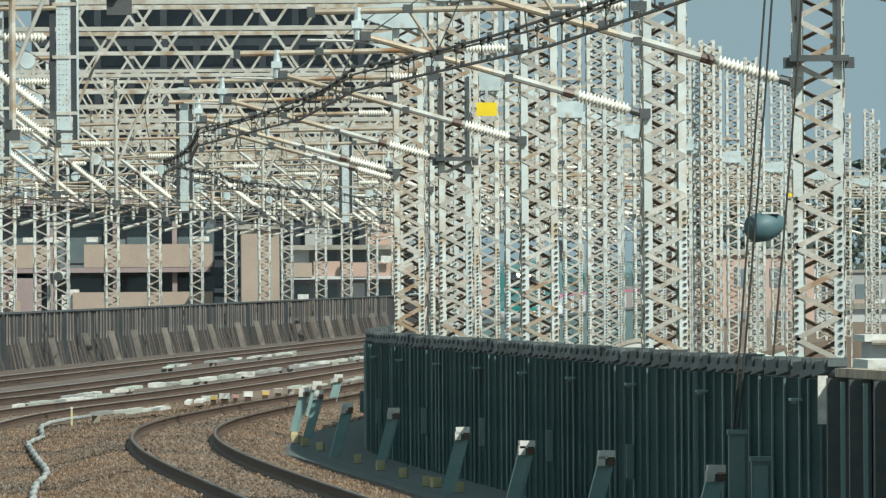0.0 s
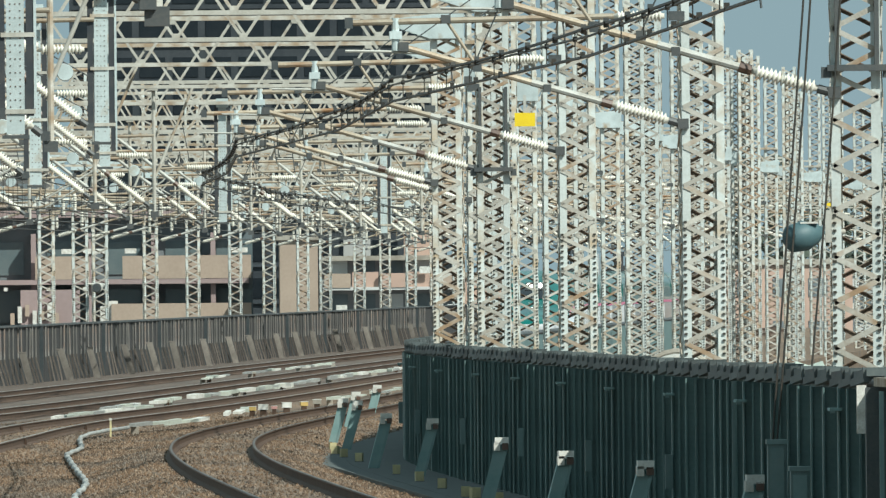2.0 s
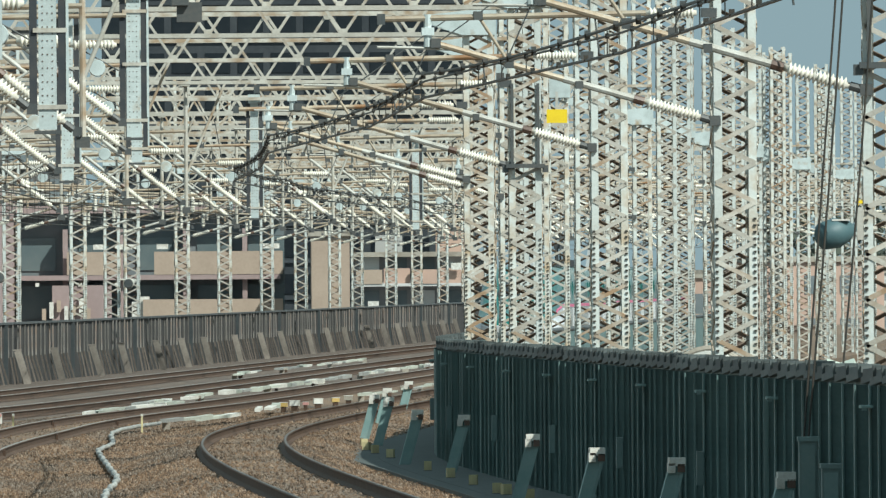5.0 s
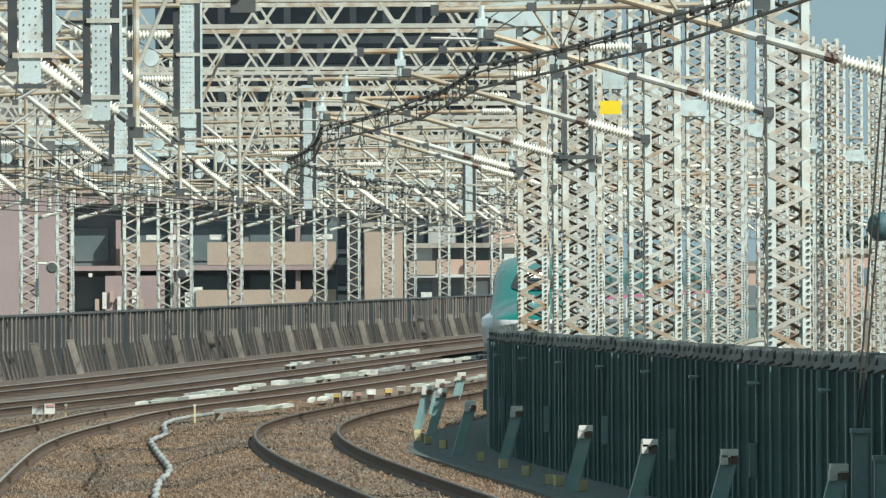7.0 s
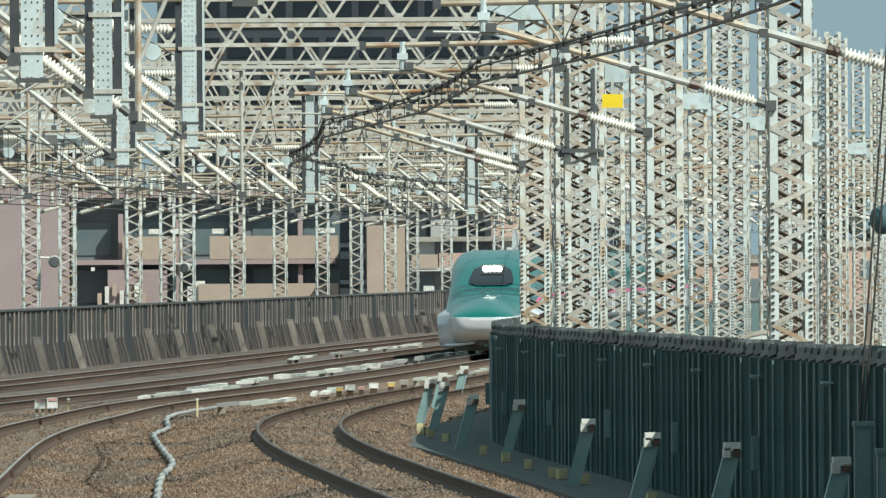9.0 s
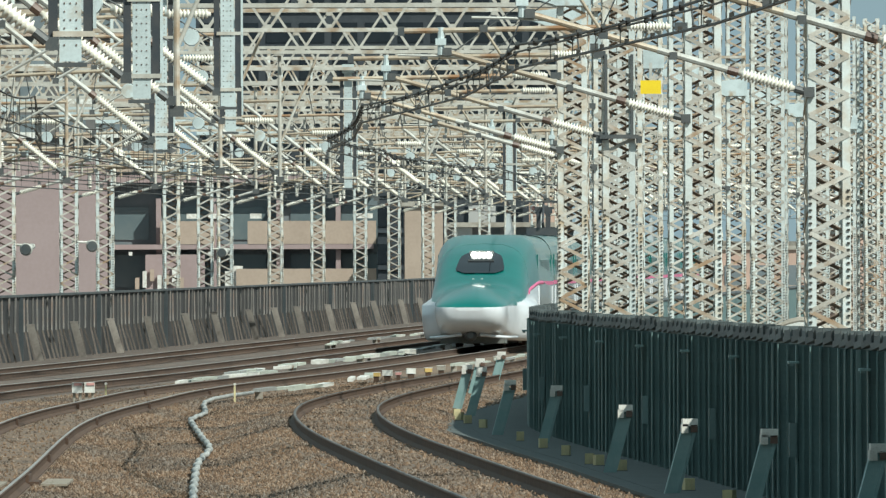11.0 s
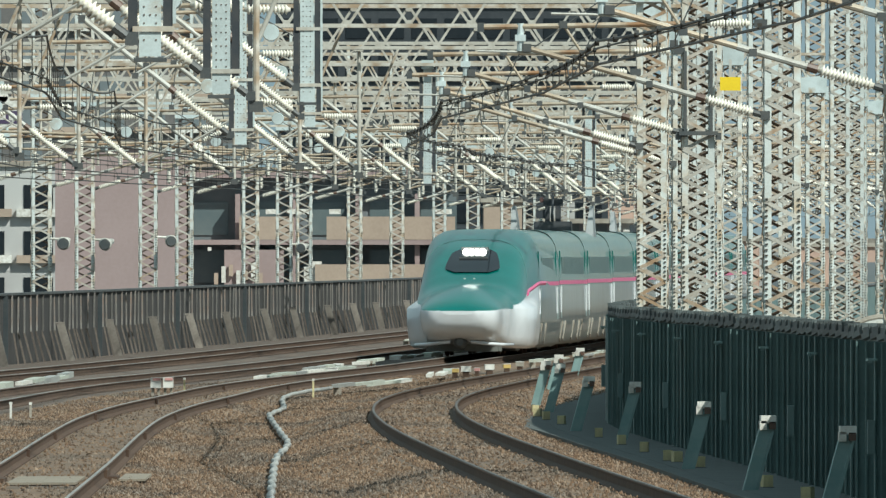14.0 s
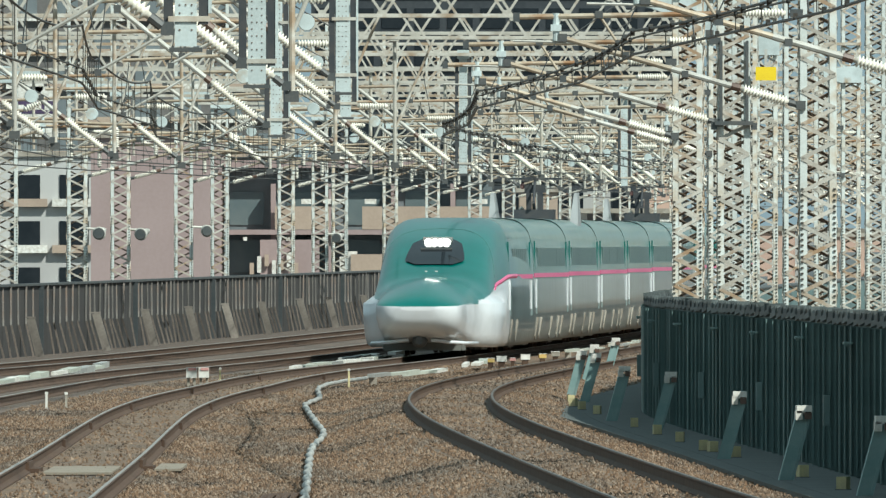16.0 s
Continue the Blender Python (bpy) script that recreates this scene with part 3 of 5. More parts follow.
def thin_post():
    t = thing("thin_hanger", "slim pale steel hanger tube under the truss beam", "hanger post", "slim hangers")
    part("tube", Geo().tube((0, 0, 4.8), (0, 0, 7.7), 0.042).box((0, 0, 7.67), (0.2, 0.76, 0.1)), M_BEAM, t)
    part("brace", Geo().tube((0, 0, 5.6), (0.9, 0, 7.7), 0.03), M_BEAM, t)
    part("foot_clamp", Geo().box((0, 0, 4.8), (0.18, 0.18, 0.14)), M_DARK, t)
    return t


def mini_bracket():
    t = thing("feeder_bracket", "small cream feeder bracket hung under the truss beam", "catenary bracket", "feeder brackets")
    part("hanger", Geo().tube((0, 0, 5.7), (0, 0, 7.7), 0.04).box((0, 0, 7.67), (0.15, 0.76, 0.1)), M_BEAM, t)
    part("cross_tube", Geo().tube((-1.6, 0, 5.95), (1.2, 0, 6.05), 0.035), M_TUBE, t)
    part("stay", Geo().tube((-1.5, 0, 5.98), (0, 0, 6.9), 0.02), M_BEAM, t)
    part("insulator", insulator((1.2, 0, 6.05), (1.75, 0, 6.3), 0.08, 9), M_PORC, t, "ribbed cream porcelain", True)
    part("insulator", insulator((-1.0, 0, 5.9), (-1.0, 0, 5.35), 0.07, 9), M_PORC, t, "ribbed cream porcelain", True)
    return t


mini = mini_bracket()
post = drop_post()
brk = cantilever()
steep = steep_bracket()
thin = thin_post()
sole = {}


def put(proto, m):
    if proto.name in sole:
        return copy_thing(proto, m)
    sole[proto.name] = True
    proto.matrix_basis = m
    return proto


WIDE_POSTS = {180: (-2.34, -0.1), 219: (-2.06, -0.1), 299: (-1.52, 0.48), 336: (-2.83, 0.06), 370: (-1.82, 0.60), 490: (0.5, 0.0), 611: (5.6, 0.0)}
for i, y in enumerate(PORTALS):
    x1, x2, up = (left_track(y) + right_track(y)) / 2, left_track(y) - 2.1, grade(y)
    if y in WIDE_POSTS:
        x1, dz = WIDE_POSTS[y]
        put(post, pose(x1, y, dz + up))
    else:
        dz = 0.0
        put(thin, pose(x1 - 0.3, y, up))
        x1 -= 0.2
    put(thin, pose(x2, y, up))
    put(brk, pose(right_poles(y), y - 0.2, up + rng.uniform(-0.05, 0.05), 0, 0, rng.uniform(-3, 3)))
    put(steep, pose(x1, y, up + dz + rng.uniform(-0.03, 0.05), 0, 0, rng.uniform(-3, 3)))
    put(steep, pose(x2 + 0.1, y, up + rng.uniform(-0.1, 0.1), 0, 0, rng.uniform(-3, 3)))
    put(brk, pose(left_poles(y), y - 0.2, up, 0, 0, 180))
    if y > 370:
        put(mini, pose(left_track(y) - 6.9, y, up, 0, 0, 180 * (i % 2)))
        put(mini, pose(left_track(y) - 11.2, y, up - 0.15, 0, 0, 180 * ((i + 1) % 2)))

# ---------------------------------------------------------------- overhead wires
def overhead(line, z0):
    t = thing("overhead_line", "dark overhead contact wire hung from a messenger wire on droppers", "overhead wire", "overhead lines")
    drops, clips = Geo(), Geo()
    top, sag = (5.24, 0.05) if line is right_track else (5.72, 0.16)
    ends = [60, 100] + PORTALS
    for i in range(len(ends) - 1):
        a, b = ends[i], ends[i + 1]
        s0, s1 = (0.2 if i % 2 else -0.2), (-0.2 if i % 2 else 0.2)
        pts = []
        z = z0 + grade((a + b) / 2)
        for k in range(17):
            u = k / 16
            y = a + (b - a) * u
            x = line(a) + (line(b) - line(a)) * u + s0 + (s1 - s0) * u
            pts.append((x, y, z + top - sag * 4 * u * (1 - u)))
        part("messenger_wire", Geo().pipe(pts, 0.016, 5), M_WIRE, t)
        part("contact_wire", Geo().pipe([(p[0], p[1], 4.98 + z) for p in (pts[0], pts[8], pts[16])], 0.016, 5), M_WIRE, t)
        if b > 650:
            continue
        part("auxiliary_wire", Geo().pipe([(p[0], p[1], 5.16 + z) for p in (pts[0], pts[8], pts[16])], 0.012, 5), M_WIRE, t)
        for k in range(1, 16, 2):
            p = pts[k]
            drops.tube((p[0], p[1], 4.98 + z), p, 0.006, 4)
            drops.box((p[0], p[1], 5.16 + z), (0.04, 0.05, 0.05))
        if line is right_track and b < 500:
            for k in range(0, 16, 2):
                p, q = Vector(pts[k]), Vector(pts[k + 1])
                clips.box(p + (q - p) * 0.4, (0.05, 0.1, 0.06), 0, 20)
                clips.box(((p.x + q.x) / 2, (p.y + q.y) / 2, 5.0 + z), (0.045, 0.1, 0.055))
    if clips.v:
        tagged(part("clip_set", clips, M_WIRE, t, "dark clips along the wires"), kind="stuff")
    tagged(part("dropper_set", drops, M_WIRE, t), kind="stuff")


for line, z in TRACKS:
    overhead(line, 0.0)

# ---------------------------------------------------------------- left ribbed barrier
def ribbed_barrier():
    t = thing("barrier", "stained dark ribbed noise barrier along the viaduct edge", "noise barrier", kind="structure")
    ys = [y for y in ALONG if y >= 380]
    part("panel", Geo().sweep(barrier_line, ys, [(-0.06, -0.5), (0.06, -0.5), (0.06, 1.76), (-0.06, 1.76)]), M_BPANEL, t, "dark stained panel")
    part("coping", Geo().sweep(barrier_line, ys, [(-0.12, 1.76), (0.14, 1.76), (0.14, 1.83), (-0.12, 1.83)]), M_DARK, t)
    rib = meshed("rib", Geo().box((0.10, 0, 1.20), (0.05, 0.12, 1.10)), M_BARRIER)
    foot = meshed("foot", Geo().bar((0.10, 0, 0.66), (0.34, 0, -0.32), 0.055, 0.12), M_FOOT)
    leaning = meshed("strut", Geo().bar((0.72, 0, -0.3), (0.40, 0, 0.86), 0.24, 0.3).box((0.40, 0, 0.88), (0.28, 0.32, 0.05)), M_BCONC)
    post_m = meshed("post", Geo().box((0.12, 0, 0.7), (0.16, 0.25, 2.1)), M_BPOST)
    y, k = 500.0, 0
    since, gap = 0.0, 20.0
    while y < 1150:
        m = pose(barrier_line(y), y, grade(y) + rng.uniform(-0.03, 0.02), 0, rng.uniform(-1.2, 1.2), rng.uniform(-3, 3))
        if k % 17 == 9:
            part("post", post_m, None, t, "dark panel post").matrix_basis = pose(barrier_line(y), y, grade(y))
        else:
            part("rib", rib, None, t).matrix_basis = m
            part("foot", foot, None, t, "brown dusty foot of a rib").matrix_basis = pose(barrier_line(y), y, grade(y), 0, rng.uniform(-5, 5), rng.uniform(-3, 3))
        step = 2.0 + 1.5 * rng.random()
        since += step
        if since > gap:
            since, gap = 0.0, rng.uniform(17, 30)
            part("strut", leaning, None, t, "leaning concrete strut").matrix_basis = pose(barrier_line(y), y + 1.1, grade(y), 0, rng.uniform(-2, 2), 0)
        k += 1
        y += step


# ---------------------------------------------------------------- right dark green wall
def green_wall():
    t = thing("wall", "dark green ribbed steel noise wall with a pipe-like coping", "noise wall", kind="structure")
    ys = [y for y in ALONG if 204 <= y <= 700]
    part("panel", Geo().sweep(wall_line, ys, [(-0.04, -0.5), (0.04, -0.5), (0.04, 1.82), (-0.04, 1.82)]), M_WALL, t)
    part("coping", Geo().sweep(wall_line, ys, [(0.06, 1.83), (0.08, 1.87), (0.06, 1.91), (0.0, 1.93), (-0.06, 1.91), (-0.09, 1.87), (-0.06, 1.83), (0.0, 1.81)]), M_DARK, t, "dark pipe coping", True)
    rib = meshed("rib", Geo().box((-0.10, 0, 0.65), (0.13, 0.09, 2.3)).box((-0.18, 0, 0.65), (0.02, 0.2, 2.3)), M_WALL)
    cap = meshed("coping_tile", Geo().bar((-0.02, -1.2, 1.965), (-0.02, 1.3, 1.935), 0.20, 0.07).bar((-0.11, -1.1, 1.91), (-0.11, 1.2, 1.85), 0.07, 0.08).box((-0.03, -1.0, 1.96), (0.24, 0.2, 0.12)), M_COPING)
    tab = meshed("tab", Geo().box((-0.22, 0, 1.58), (0.13, 0.8, 0.03)).box((-0.25, -0.3, 1.565), (0.05, 0.1, 0.05)), M_STRUT)
    seam = meshed("seam", Geo().box((-0.16, 0, 0.65), (0.05, 0.1, 2.3)), M_STANCHION)
    hatch = meshed("hatch", Geo().box((-0.23, 0, 0.62), (0.09, 0.3, 0.42)), M_STANCHION)
    y, k = 205.0, 0
    while y < 460:
        part("rib", rib, None, t).matrix_basis = pose(wall_line(y), y, 0, 0, 0, rng.uniform(-2, 2))
        turn = math.degrees(math.atan2(wall_line(y) - wall_line(y + 2), 2))
        part("coping_tile", cap, None, t).matrix_basis = pose(wall_line(y + 1), y + 1, rng.uniform(-0.015, 0.015), 0, 0, turn)
        if k % 40 == 12:
            part("seam", seam, None, t, "pale panel seam").matrix_basis = pose(wall_line(y + 0.8), y + 0.8, 0)
        if k % 9 == 2:
            part("tab", tab, None, t, "small teal bracket plate").matrix_basis = pose(wall_line(y), y, 0)
        if k % 13 == 7:
            part("hatch", hatch, None, t, "small grey-green hatch").matrix_basis = pose(wall_line(y), y, 0)
        k += 1
        y += (1.5 + 1.3 * rng.random()) if y < 400 else 4.0
    walkway = [y for y in ALONG if -80 <= y <= 700]
    g = Geo()
    g.sweep(lambda v: wall_line(v) - 0.66, walkway, [(-0.62, -0.4), (0.62, -0.4), (0.62, -0.2), (-0.62, -0.2)])
    # second strip widens past the bend to stand in for shadow on the ballast
    g.sweep(lambda v: wall_line(v) - 0.95 - 0.9 / (1 + math.exp((372 - v) / 9)), walkway, [(-0.62, -0.4), (0.62, -0.4), (0.62, -0.204), (-0.62, -0.204)])
    single("walkway", g, M_WALK, "dark walkway slab along the foot of the noise wall", "walkway", kind="structure")


ribbed_barrier()
green_wall()

# leaning posts along the walkway
def leaning_post(m, proto=[]):
    if proto:
        return copy_thing(proto[0], m)
    t = thing("marker_post", "leaning teal-grey steel post with a chalky white cap on the walkway", "post", "posts along the walkway", at=m)
    part("shaft", Geo().bar((-0.12, 0, -0.25), (0.14, 0, 0.72), 0.16, 0.20), M_STRUT, t)
    part("rail_flange", Geo().bar((-0.03, -0.1, -0.25), (0.23, -0.1, 0.70), 0.04, 0.04), M_STRUT, t)
    part("cap", Geo().box((0.16, -0.02, 0.80), (0.20, 0.26, 0.10)).box((0.09, -0.05, 0.72), (0.09, 0.2, 0.12)), M_WHITE, t, "white cap")
    part("clip", Geo().box((0.21, -0.1, 0.72), (0.09, 0.1, 0.1)), M_CAP, t)
    proto.append(t)
    return t


for y, x in ((222, 6.01), (243, 5.25), (260, 4.58), (287, 4.15), (336, 3.72), (353, 3.08), (399, 2.93), (410, 2.72), (440, 3.21), (476, 4.0)):
    leaning_post(pose(x, y, -0.07, 0, 0, rng.uniform(-4, 4)))


def block(m, proto=[]):
    if proto:
        return copy_thing(proto[0], m)
    t = thing("marker_block", "small yellowed concrete block at the walkway's edge", "block", "blocks along the walkway", at=m)
    part("body", Geo().box((0, 0, 0.08), (0.13, 0.18, 0.17)), M_BLOCK, t)
    part("base", Geo().box((0, 0, -0.01), (0.16, 0.22, 0.04)), M_DARK, t)
    proto.append(t)
    return t


for y, x in ((396, 2.56), (387, 2.55), (379, 2.66), (368, 2.87), (340, 3.29), (326, 3.53), (313, 3.75), (299, 3.94), (297, 4.05), (289, 4.28), (263, 4.78), (249, 5.04), (232, 5.5)):
    block(pose(x, y, -0.2, 0, 0, rng.uniform(-20, 20)))

# ---------------------------------------------------------------- the train
def car_half(w, h, zb, e=0.38, zs=1.45, lean=0.04, tuck=0.86, step=0.0):
    """Half outline of a car from the bottom edge to the roof's middle; the upper sides lean in."""
    g = zs - zb
    pts = [(0.0, zb), (w * tuck, zb), (w * (tuck * 0.45 + 0.55), zb + 0.08 * g), (w * (tuck * 0.15 + 0.845), zb + 0.30 * g), (w, zb + 0.62 * g), (w, zs)]
    for k in (0.02, 0.05, 0.08, 0.12, 0.16, 0.20, 0.24, 0.28, 0.32, 0.37, 0.42, 0.48, 0.54, 0.60, 0.66, 0.72, 0.78, 0.84, 0.89, 0.93, 0.96, 0.98, 0.993, 0.9985, 1.0):
        z = zs + (h - zs) * k
        side = max(0.0, 1 - k ** (2 / e)) ** (e / 2)
        pts.append((w * side * (1 - lean * max(0.0, z - 1.5) / 2.2) * (1 - step * min(1.0, (z - zs) / 0.22)), z))
    return pts


def loft(rings):
    """rings: (y, half outline). Returns the vertices, the quads and each quad's middle."""
    full = []
    for y, half in rings:
        full.append([(x, y, z) for x, z in half] + [(-x, y, z) for x, z in half[-2::-1]])
    n = len(full[0])
    v = [p for r in full for p in r]
    f = [(i * n + k, i * n + k + 1, (i + 1) * n + k + 1, (i + 1) * n + k) for i in range(len(full) - 1) for k in range(n - 1)]
    return v, f, n


def split(v, f, pick):
    """Quads sorted into surfaces by pick(middle)."""
    out = {}
    for q in f:
        c = sum((Vector(v[i]) for i in q), Vector()) / 4
        out.setdefault(pick(c), []).append(q)
    geos = {}
    for k, qs in out.items():
        used = sorted({i for q in qs for i in q})
        at = {i: j for j, i in enumerate(used)}
        geos[k] = Geo().add([v[i] for i in used], [tuple(at[i] for i in q) for q in qs])
    return geos


def bogie(parent, y):
    part("bogie", Geo().box((0, y, 0.42), (2.2, 3.2, 0.5)).box((0, y, 0.25), (2.5, 2.6, 0.2)), M_DARK, parent, "dark bogie")
    for dy in (-1.25, 1.25):
        for x in (-0.75, 0.75):
            part("wheel", Geo().lathe((x - 0.06, y + dy, 0.43), (x + 0.06, y + dy, 0.43), [(0, 0.42), (0.1, 0.43), (0.12, 0.40)], 20), M_RAIL, parent)


def car_sides(parent, y0, y1, doors):
    """Windows, doors, handrails and skirt slots on both sides from y0 (front) back to y1."""
    for s in (-1, 1):
        y = y0
        while y > y1 + 0.4:
            if all(abs(y - d) > 1.0 for d in doors):
                part("window", Geo().box((s * 1.622, y, 2.58), (0.05, 0.97, 0.56), 0), M_TWIN, parent, "dark window")
            y -= 1.04
        for d in doors:
            part("door", Geo().box((s * 1.664, d, 1.50), (0.04, 0.86, 0.95)), M_GREYGREEN, parent, "flush side door")
            part("door_edge", Geo().box((s * 1.69, d + 0.46, 1.6), (0.045, 0.07, 0.8)), M_TRAINW, parent, "white handrail")
            part("door_edge", Geo().box((s * 1.635, d + 0.46, 2.62), (0.04, 0.08, 0.85)), M_GREEN, parent, "green door edge")
        y, k = y0, 0
        while y > y1:
            part("skirt_slot", Geo().bar((s * 1.672, y, 0.88), (s * 1.575, y + 0.1, 0.36), 0.06, 0.6), M_CONC, parent, "pale vent slot")
            y -= (2.6, 7.4, 5.0)[k % 3]
            k += 1


M_SHIELD = mat("grey_shield_paint", (0.30, 0.32, 0.32), (0.24, 0.25, 0.25), 1.0, 0.5)
M_GREYGREEN = mat("door_paint", (0.26, 0.33, 0.32), (0.22, 0.28, 0.27), 1.0, 0.3)


def coach(i):
    t = thing("train_car", "green over white high-speed train car with a pink waist stripe", "train car", "cars of the train")
    w, h = 1.675, 3.65
    rings = [(y, car_half(w * k, h + 0.05 - (1 - k) * 1.2, 0.22)) for y, k in ((12.495, 1.0), (6, 1), (0, 1), (-6, 1), (-12.495, 1.0))]
    v, f, n = loft(rings)
    geos = split(v, f, lambda c: "skirt" if c.z < 0.75 else "lower_body" if c.z < 2.0 else "upper_body")
    for k, m in (("skirt", M_GREY), ("lower_body", M_GRIMYSHADE), ("upper_body", M_GREENB)):
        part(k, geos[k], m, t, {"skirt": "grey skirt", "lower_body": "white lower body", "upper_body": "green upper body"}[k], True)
    for s in (-1, 1):
        part("stripe", Geo().box((s * 1.645, 0, 2.1), (0.05, 24.5, 0.12)), M_PINK, t, "pink waist stripe")
        for y in (12.3, -12.3):
            part("end_panel", Geo().box((s * 0.80, y, 1.27), (1.6, 0.06, 1.5)), M_TRAINW, t, "white end panel")
            part("end_panel", Geo().box((s * 0.74, y, 2.6), (1.48, 0.06, 1.1)), M_GREEN, t, "green end panel")
    part("gangway", Geo().box((0, -12.6, 1.85), (2.7, 0.6, 3.1)), M_GREY, t, "grey gangway bellows")
    for z in (3.60, 3.66):
        part("roof_duct", Geo().box((0, 0, z), (1.2 if z > 3.62 else 1.9, 20, 0.08)), M_GREYGREEN, t)
    car_sides(t, 10.4, -10.4, (11.2, -11.2))
    bogie(t, 8.75), bogie(t, -8.75)
    if i in (2, 6):
        y = -4.5
        for s in (-1, 1):
            part("noise_shield", Geo().add([(s * 1.35, y - 1.6, 3.3), (s * 1.35, y + 1.6, 3.3), (s * 1.3, y + 0.7, 4.5), (s * 1.3, y - 0.7, 4.5), (s * 1.05, y - 1.6, 3.3), (s * 1.05, y + 1.6, 3.3), (s * 1.2, y + 0.7, 4.5), (s * 1.2, y - 0.7, 4.5)],
                 [(0, 1, 2, 3), (7, 6, 5, 4), (0, 1, 5, 4), (1, 2, 6, 5), (2, 3, 7, 6), (3, 0, 4, 7)]), M_SHIELD, t, "grey noise shield")
        p = part("pantograph", Geo().tube((0, y, 3.7), (0, y + 1.0, 4.22), 0.05).tube((0, y + 1.0, 4.22), (0, y - 0.1, 4.9), 0.04).box((0, y - 0.1, 4.92), (1.6, 0.25, 0.06)).box((0, y + 0.1, 3.85), (1.2, 1.4, 0.3)).box((-0.16, y, 4.2), (0.16, 0.6, 0.6)).box((0.18, y, 4.2), (0.14, 0.6, 0.6)).box((0.0, y - 0.1, 4.62), (0.62, 0.4, 0.24)), M_CHANNEL, t, "raised dark pantograph")
        part("insulator", insulator((0.4, y, 3.7), (0.4, y, 4.1), 0.09, 5), M_PORC, p)
        part("red_insulator", Geo().lathe((0.3, y - 0.2, 4.7), (0.44, y - 0.2, 4.7), [(0, 0.06), (0.07, 0.1), (0.14, 0.06)], 10), M_RED, p, "faded red insulator")
    return t


nose_roof = curve([(0, 1.325), (0.15, 1.45), (0.5, 1.60), (1.2, 1.77), (2.4, 1.96), (3.6, 2.07), (4.6, 2.08), (5.6, 2.01), (6.5, 2.08), (7.4, 2.38), (8.4, 2.75), (9.6, 3.14), (11, 3.42), (12.5, 3.60), (14.5, 3.70), (26.6, 3.70)])
nose_wide = curve([(0, 0.45), (0.06, 0.72), (0.2, 0.94), (0.5, 1.08), (1.0, 1.15), (2.4, 1.21), (4.2, 1.25), (5.0, 1.40), (5.8, 1.68), (6.8, 1.86), (8.5, 1.86), (10.5, 1.76), (12.5, 1.69), (26.6, 1.675)])
nose_square = curve([(0, 1.25), (3, 1.25), (5, 1.0), (6.5, 0.72), (8, 0.54), (10, 0.40), (12, 0.36), (14.5, 0.36), (26.6, 0.38)])
nose_step = curve([(0, 0), (4.2, 0), (5.6, 0.10), (7, 0.16), (9, 0.15), (11, 0.07), (13, 0), (26.6, 0)])
nose_paint = curve([(0, 1.36), (5, 1.40), (7.6, 1.46), (8.4, 1.66), (9.2, 1.82), (11, 1.93), (13.4, 2.06), (26.6, 2.06)])
nose_shoulder = curve([(0, 1.32), (1, 1.36), (3, 1.37), (6, 1.38), (9, 1.42), (12, 1.45), (26.6, 1.45)])
nose_base = curve([(0, 1.22), (0.06, 0.98), (0.2, 0.78), (0.6, 0.58), (1.2, 0.46), (2.4, 0.36), (4, 0.28), (7, 0.22), (26.6, 0.22)])


